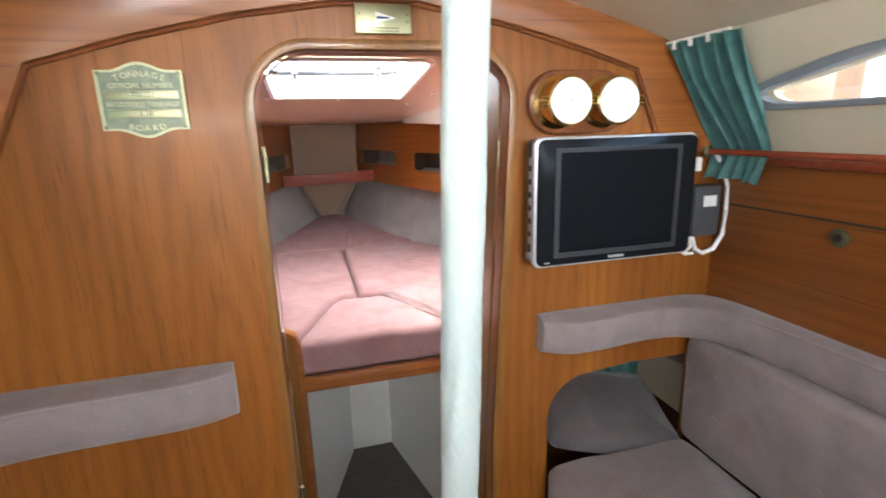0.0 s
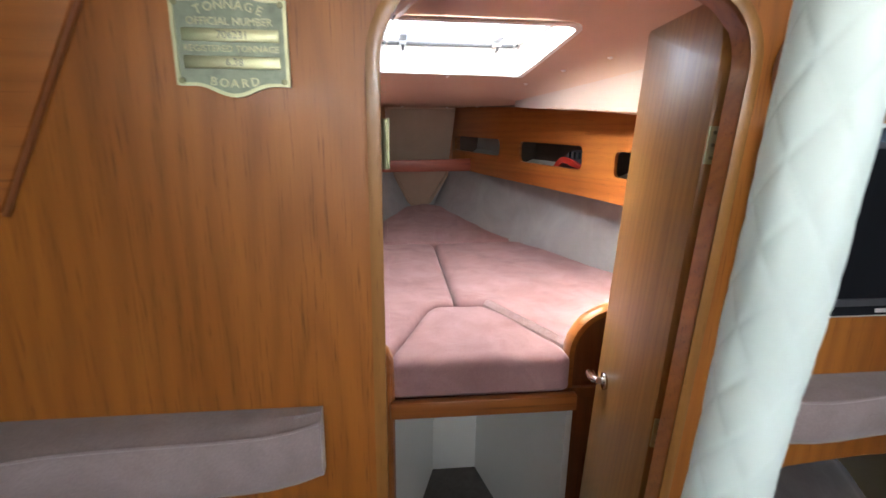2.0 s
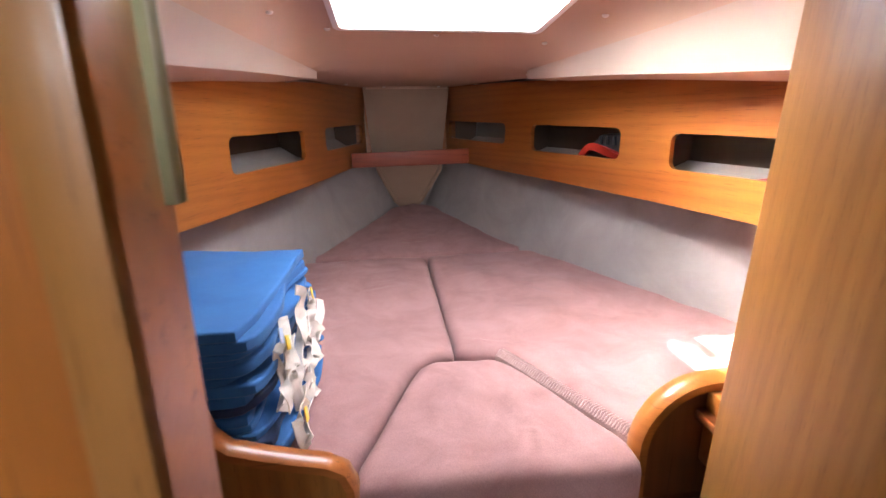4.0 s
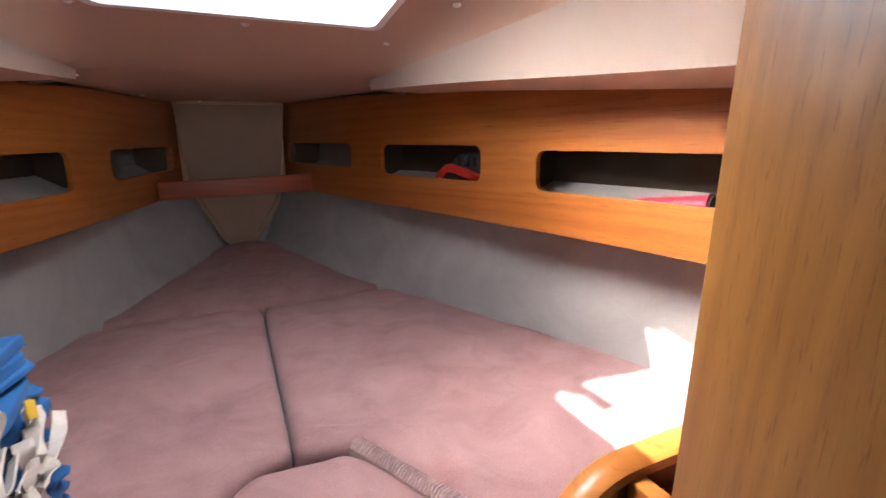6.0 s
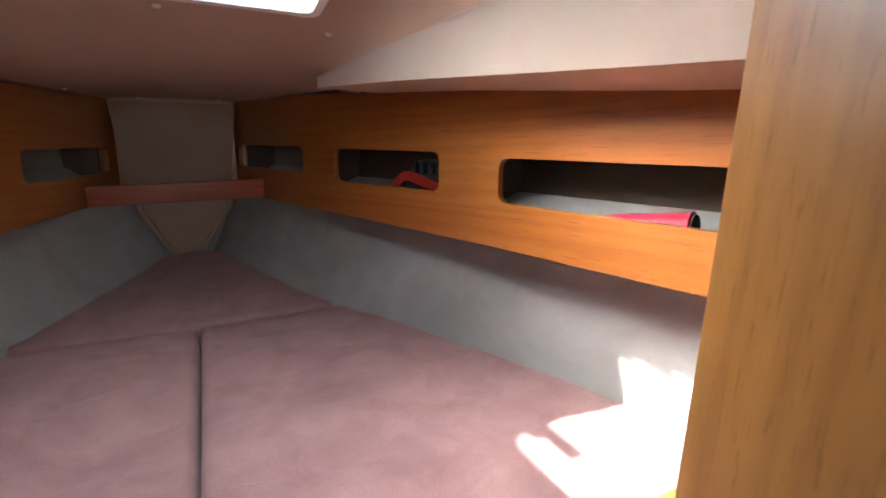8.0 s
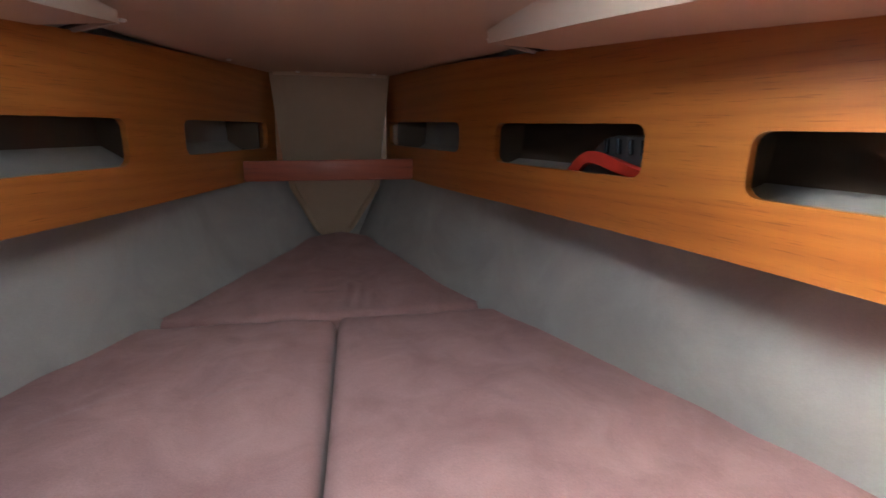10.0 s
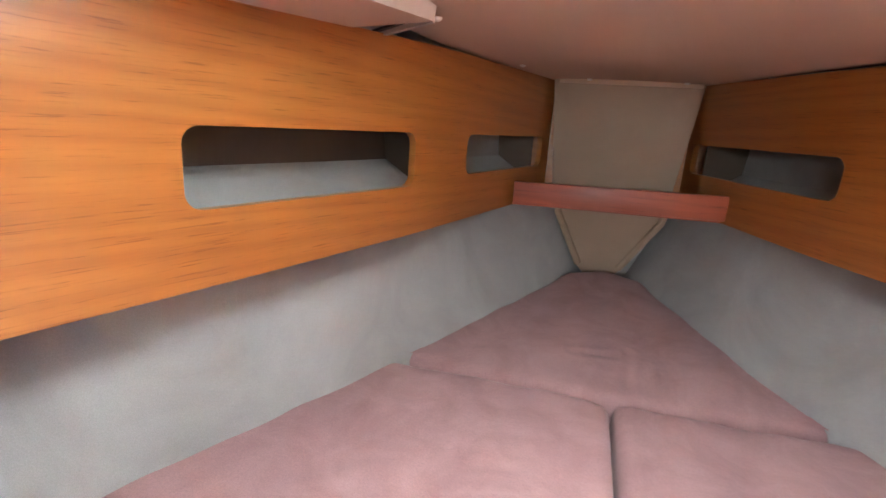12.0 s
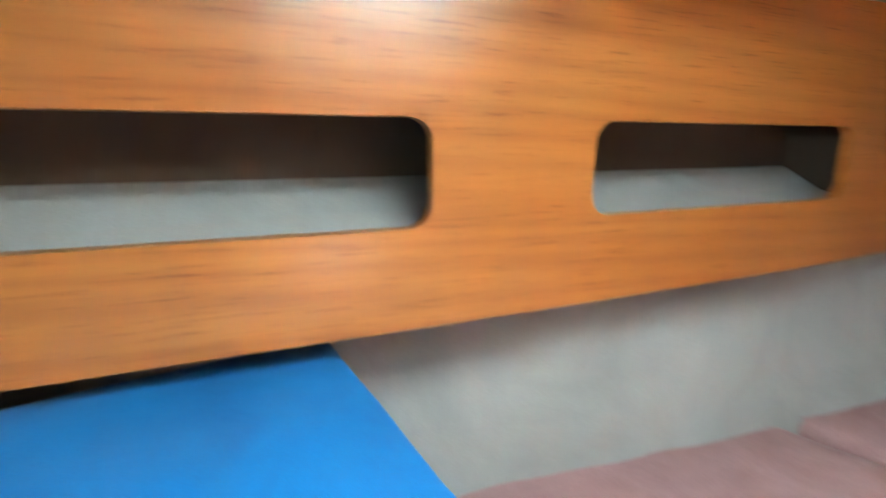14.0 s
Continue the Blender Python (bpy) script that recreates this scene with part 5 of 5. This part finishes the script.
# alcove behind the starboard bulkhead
t = thing("alcove_cushion", (0.58, 1.05, 0.64), "mauve cushion leaning in the bulkhead alcove, its shade in the colour", "cushion")
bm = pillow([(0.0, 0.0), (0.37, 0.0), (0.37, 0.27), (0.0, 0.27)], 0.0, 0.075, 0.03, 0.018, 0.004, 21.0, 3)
part("cover", moved(bm, Matrix.Translation((0.382, 0.896, 0.640)) @ Euler((radians(15), radians(15), radians(-6))).to_matrix().to_4x4()), MAUVE_SHADED, t)
part("button", disc((0.485, 0.990, 0.724), (0.2, -0.25, 0.9), 0.012, 0.006, 14, 0.002), MAUVE_SHADED, t)
rows = []
for j in range(16):
    rows.append([(0.50 + 0.30 * k / 24, 1.16 - 0.05 * k / 24 + 0.010 * math.sin(k * 1.1 + j * 0.2), 0.62 + 0.24 * j / 15 + 0.006 * math.sin(k * 0.6)) for k in range(25)])
single("folded_cloth", sheet(rows, 0.006, (0, 1, 0)), TEAL, "teal cloth stowed at the back of the alcove", "cloth")
structure("floor_alcove", box(0.37, 0.93, 0.94, 1.40, 0.50, 0.53), TEAK_DARK, "dark alcove bottom")


# ---- saloon: curtains ----
def curtain(s, y_fwd, y_aft, folds, label, seed):
    xo, xi = (0.815, 0.63) if s > 0 else (-0.768, -0.585)
    top_z = 1.672 - (0.225 if xi < 0 else 0.285) * (abs(xi - 0.02)) ** 2 - 0.008
    t = thing("curtain", (xo, y_fwd, 1.27), label, "curtain", "saloon curtains")
    n, rows = folds * 14, []
    for j in range(34):
        f = j / 33
        row = []
        for k in range(n + 1):
            u = k / n
            y = y_fwd + (y_aft - y_fwd) * u + 0.012 * f * math.sin(u * 5 + seed)
            y -= 0.047 * (1 - min(1, f * 1.2)) * u if s > 0 else 0.0
            amp = (0.008 + 0.010 * math.sin(math.pi * min(1, f * 1.25))) * (0.7 + 0.5 * noise.noise(Vector((u * 5, seed, 0))))
            wave = amp * math.sin(u * folds * 2 * math.pi + 1.2 * noise.noise(Vector((u * 4, f * 2.0, seed))) * 2)
            if f < 0.80:
                g = f / 0.80
                x, z = xi + (xo - s * 0.030 - xi) * g, top_z + (1.345 - top_z) * g
            else:
                g = (f - 0.80) / 0.20
                x, z = xo - s * (0.030 + 0.022 * g), 1.345 - ((0.060 if s > 0 else 0.085) + 0.020 * noise.noise(Vector((u * 7, seed, 2)))) * g
            row.append((x - s * (0.014 + wave), y, z))
        rows.append(row)
    part("cloth", sheet(rows, 0.0015, (-s, 0, 0)), TEAL, t)
    track = [(xi - s * 0.010, y_fwd + 0.015, top_z + 0.004), (xi - s * 0.010, y_aft - 0.02, top_z + 0.004)]
    part("track", tube(track, 0.003, 8), WHITE_PLASTIC, t, "white plastic curtain track")
    for k in range(max(3, folds // 2)):
        y = y_fwd + (y_aft - y_fwd) * (k + 0.5) / max(3, folds // 2)
        part("hook", box(xi - s * 0.016 - 0.003, xi - s * 0.016 + 0.003, y - 0.004, y + 0.004, top_z - 0.012, top_z + 0.002, 0.001), WHITE_PLASTIC, t)
    return t


curtain(1, 0.866, 0.735, 5, "bunched teal green curtain beside a cabin window", 2.0)
curtain(-1, 0.825, 0.32, 9, "gathered teal green curtain over the port window", 6.0)


# ---- forward cabin: loose things ----
def ribbon(points, width, depth, side):
    """A flat tape along points, its breadth along side."""
    bm = bmesh.new()
    pts = [Vector(p) for p in points]
    rings = []
    for i, p in enumerate(pts):
        d = (pts[min(i + 1, len(pts) - 1)] - pts[max(i - 1, 0)]).normalized()
        a = (Vector(side) - d * d.dot(Vector(side))).normalized()
        a = (Matrix.Rotation(0.7 * noise.noise(p * 9.0), 3, d) @ a).normalized()
        n = d.cross(a)
        rings.append([bm.verts.new(p + a * (width / 2) * u + n * (depth / 2) * v) for u, v in ((-1, -1), (1, -1), (1, 1), (-1, 1))])
    for ra, rb in zip(rings, rings[1:]):
        for k in range(4):
            bm.faces.new((ra[k], ra[(k + 1) % 4], rb[(k + 1) % 4], rb[k]))
    bm.faces.new(rings[0][::-1])
    bm.faces.new(rings[-1])
    return bm


def spline(pts, n):
    """A smooth run through a few points."""
    out = []
    pts = [Vector(p) for p in pts]
    full = [pts[0]] + pts + [pts[-1]]
    for i in range(1, len(full) - 2):
        p0, p1, p2, p3 = full[i - 1:i + 3]
        for k in range(n):
            t = k / n
            out.append(0.5 * ((2 * p1) + (p2 - p0) * t + (2 * p0 - 5 * p1 + 4 * p2 - p3) * t * t + (3 * p1 - p0 - 3 * p2 + p3) * t ** 3))
    return out + [pts[-1]]


def folded_canvas():
    t = thing("folded_canvas", (-0.55, 1.6, BERTH_Z), "stack of folded blue canvas with white webbing ties", "canvas bundle")
    rnd = random.Random(4)
    z, top, k = BERTH_Z - 0.004, 1.052, 0
    side = lambda y, zz: -0.288 - min(1, max(0, (zz - 0.79) / 0.26)) * (0.018 + 0.022 * (1 - min(1, max(0, (y - 1.40) / 0.45))))
    while z < top - 0.006:
        last = z > top - 0.026
        h = top - z if last else min(rnd.choice((0.010, 0.014, 0.019)), top - z - 0.010)
        j = lambda a: rnd.uniform(-a, a)
        inset = 0.0 if last else rnd.uniform(-0.012, 0.026)
        edge = lambda y, a: side(y, z + h / 2) - inset + j(0.0 if last else a)
        out = [(-0.745, 1.405), (-0.52, 1.402 + j(0.002)), (edge(1.41, 0.006) - 0.01, 1.405 + j(0.003)), (edge(1.47, 0.014), 1.47), (edge(1.56, 0.018), 1.56),
               (edge(1.68, 0.018), 1.68), (edge(1.80, 0.012), 1.80), (-0.306 - inset, 1.822 - (0.0 if last else 0.01)), (-0.43, 1.832), (-0.690, 1.880 - (0.0 if last else 0.03)), (-0.705, 1.80)]
        part("fold", pillow(out, z, z + h, min(0.005, h * 0.4), 0.003, 0.002, k * 2.3, 0 if last else 1, 0.022), BLUE if k not in (5, 9) else NAVY, t)
        z += h - 0.0005
        k += 1
    # loose flap corners along the open side
    for y, zz, s in ((1.812, 1.018, 0.75), (1.806, 0.982, 0.9), (1.802, 0.945, 0.8), (1.800, 0.915, 1.0), (1.785, 0.865, 1.5), (1.795, 0.835, 0.9), (1.62, 0.90, 0.7)):
        c = Vector((side(y, zz) - 0.006, y, zz))
        bm = sheet([[c + Vector((-0.05, -0.09 * s, 0.012)), c + Vector((-0.05, 0.0, 0.010))], [c + Vector((0.0, -0.06 * s, 0.006)), c + Vector((-0.006, 0.006, 0.006))],
                    [c + Vector((0.020 * s, -0.012, -0.010)), c + Vector((0.018 * s, 0.006, -0.012))]], 0.003, (0, 0, 1))
        part("flap", bm, BLUE, t)
    # webbing ties tumbling down the open side
    for k in range(15):
        ya, za = 1.475 + 0.315 * (k + rnd.uniform(0.0, 1.0)) / 15, rnd.uniform(0.955, 1.035)
        yb, zb = max(1.44, ya - rnd.uniform(-0.03, 0.16)), max(0.82, za - rnd.uniform(0.06, 0.17))
        if k % 3 == 2:
            za, zb = za - 0.07, zb - 0.02
        run, out = [], rnd.uniform(0.004, 0.020)
        for q in range(6):
            g = q / 5
            bend = 0.022 * math.sin(g * math.pi * 2 + k)
            py = min(1.80, ya + (yb - ya) * g + bend + rnd.uniform(-0.010, 0.010))
            pz = min(1.036, max(0.812, za + (zb - za) * g + rnd.uniform(-0.010, 0.010)))
            run.append((side(py, pz) + out + rnd.uniform(0.0, 0.014), py, pz))
        part("webbing_tie", ribbon(spline(run, 7), rnd.uniform(0.016, 0.023), 0.0022, (0.25, 0.8, 0.55)), TAPE, t, "creased white webbing tie")
    for (y, zz), mat, label in (((1.500, 0.985), YELLOW, "yellow label"), ((1.725, 0.985), YELLOW, "yellow label"), ((1.50, 0.850), YELLOW, "yellow label"), ((1.478, 1.008), BLUE_LIGHT, "pale blue label")):
        bm = box(-0.001, 0.001, -0.019, 0.019, -0.012, 0.012, 0.0006)
        part("label", moved(bm, Matrix.Translation((side(y, zz) + 0.027, y, zz)) @ Euler((radians(-25), radians(-8), radians(8))).to_matrix().to_4x4()), mat, t, label)
    return t


folded_canvas()


def torch_case():
    """Black moulded case with a red band, lying in the starboard locker."""
    y0, y1 = 2.155, 2.345
    px = lambda y: panel_stbd(y) + 0.030
    t = thing("equipment_case", (px(2.25), 2.25, 1.172), "black case with red edge lying in the locker", "case")
    prof = [(y0, 1.176), (y1, 1.176), (y1 - 0.01, 1.205), (y1 - 0.06, 1.262), (y1 - 0.10, 1.272), (y0 + 0.03, 1.268), (y0, 1.255)]
    part("body", slab([soften(resample(prof, 0.012), 2)], 0.085, lambda u, v, w: (px(u) + 0.012 + w, u, v), r=0.004), GREY_BEZEL, t)
    band = spline([(px(y1) , y1 + 0.012, 1.180), (px(y1 - 0.03), y1 - 0.025, 1.216), (px(y1 - 0.06), y1 - 0.06, 1.226), (px(y0 + 0.05), y0 + 0.06, 1.210), (px(y0), y0 - 0.004, 1.196)], 6)
    part("band", ribbon(band, 0.024, 0.010, (0, 0, 1)), RED, t, "red plastic band")
    for k in range(4):
        y = y0 + 0.03 + k * 0.028
        part("rib", tube([(px(y) + 0.008, y, 1.262), (px(y) + 0.006, y - 0.006, 1.236)], 0.005, 8), GLOSS_BLACK, t)
    return t


torch_case()
t = thing("red_horn", (0.75, 1.74, 1.18), "crimson plastic cone lying in the locker", "horn")
a, c = Vector((panel_stbd(1.78) + 0.032, 1.78, 1.178)), Vector((panel_stbd(1.615) + 0.036, 1.615, 1.188))
part("cone", lathe([(0.006, 0), (0.013, 0.05), (0.021, (c - a).length - 0.006), (0.024, (c - a).length), (0.021, (c - a).length + 0.002)], a, c - a, 24), CRIMSON, t)
part("mouth", disc(c + (c - a).normalized() * 0.003, c - a, 0.019, 0.003, 24), SHADOW_GAP, t)
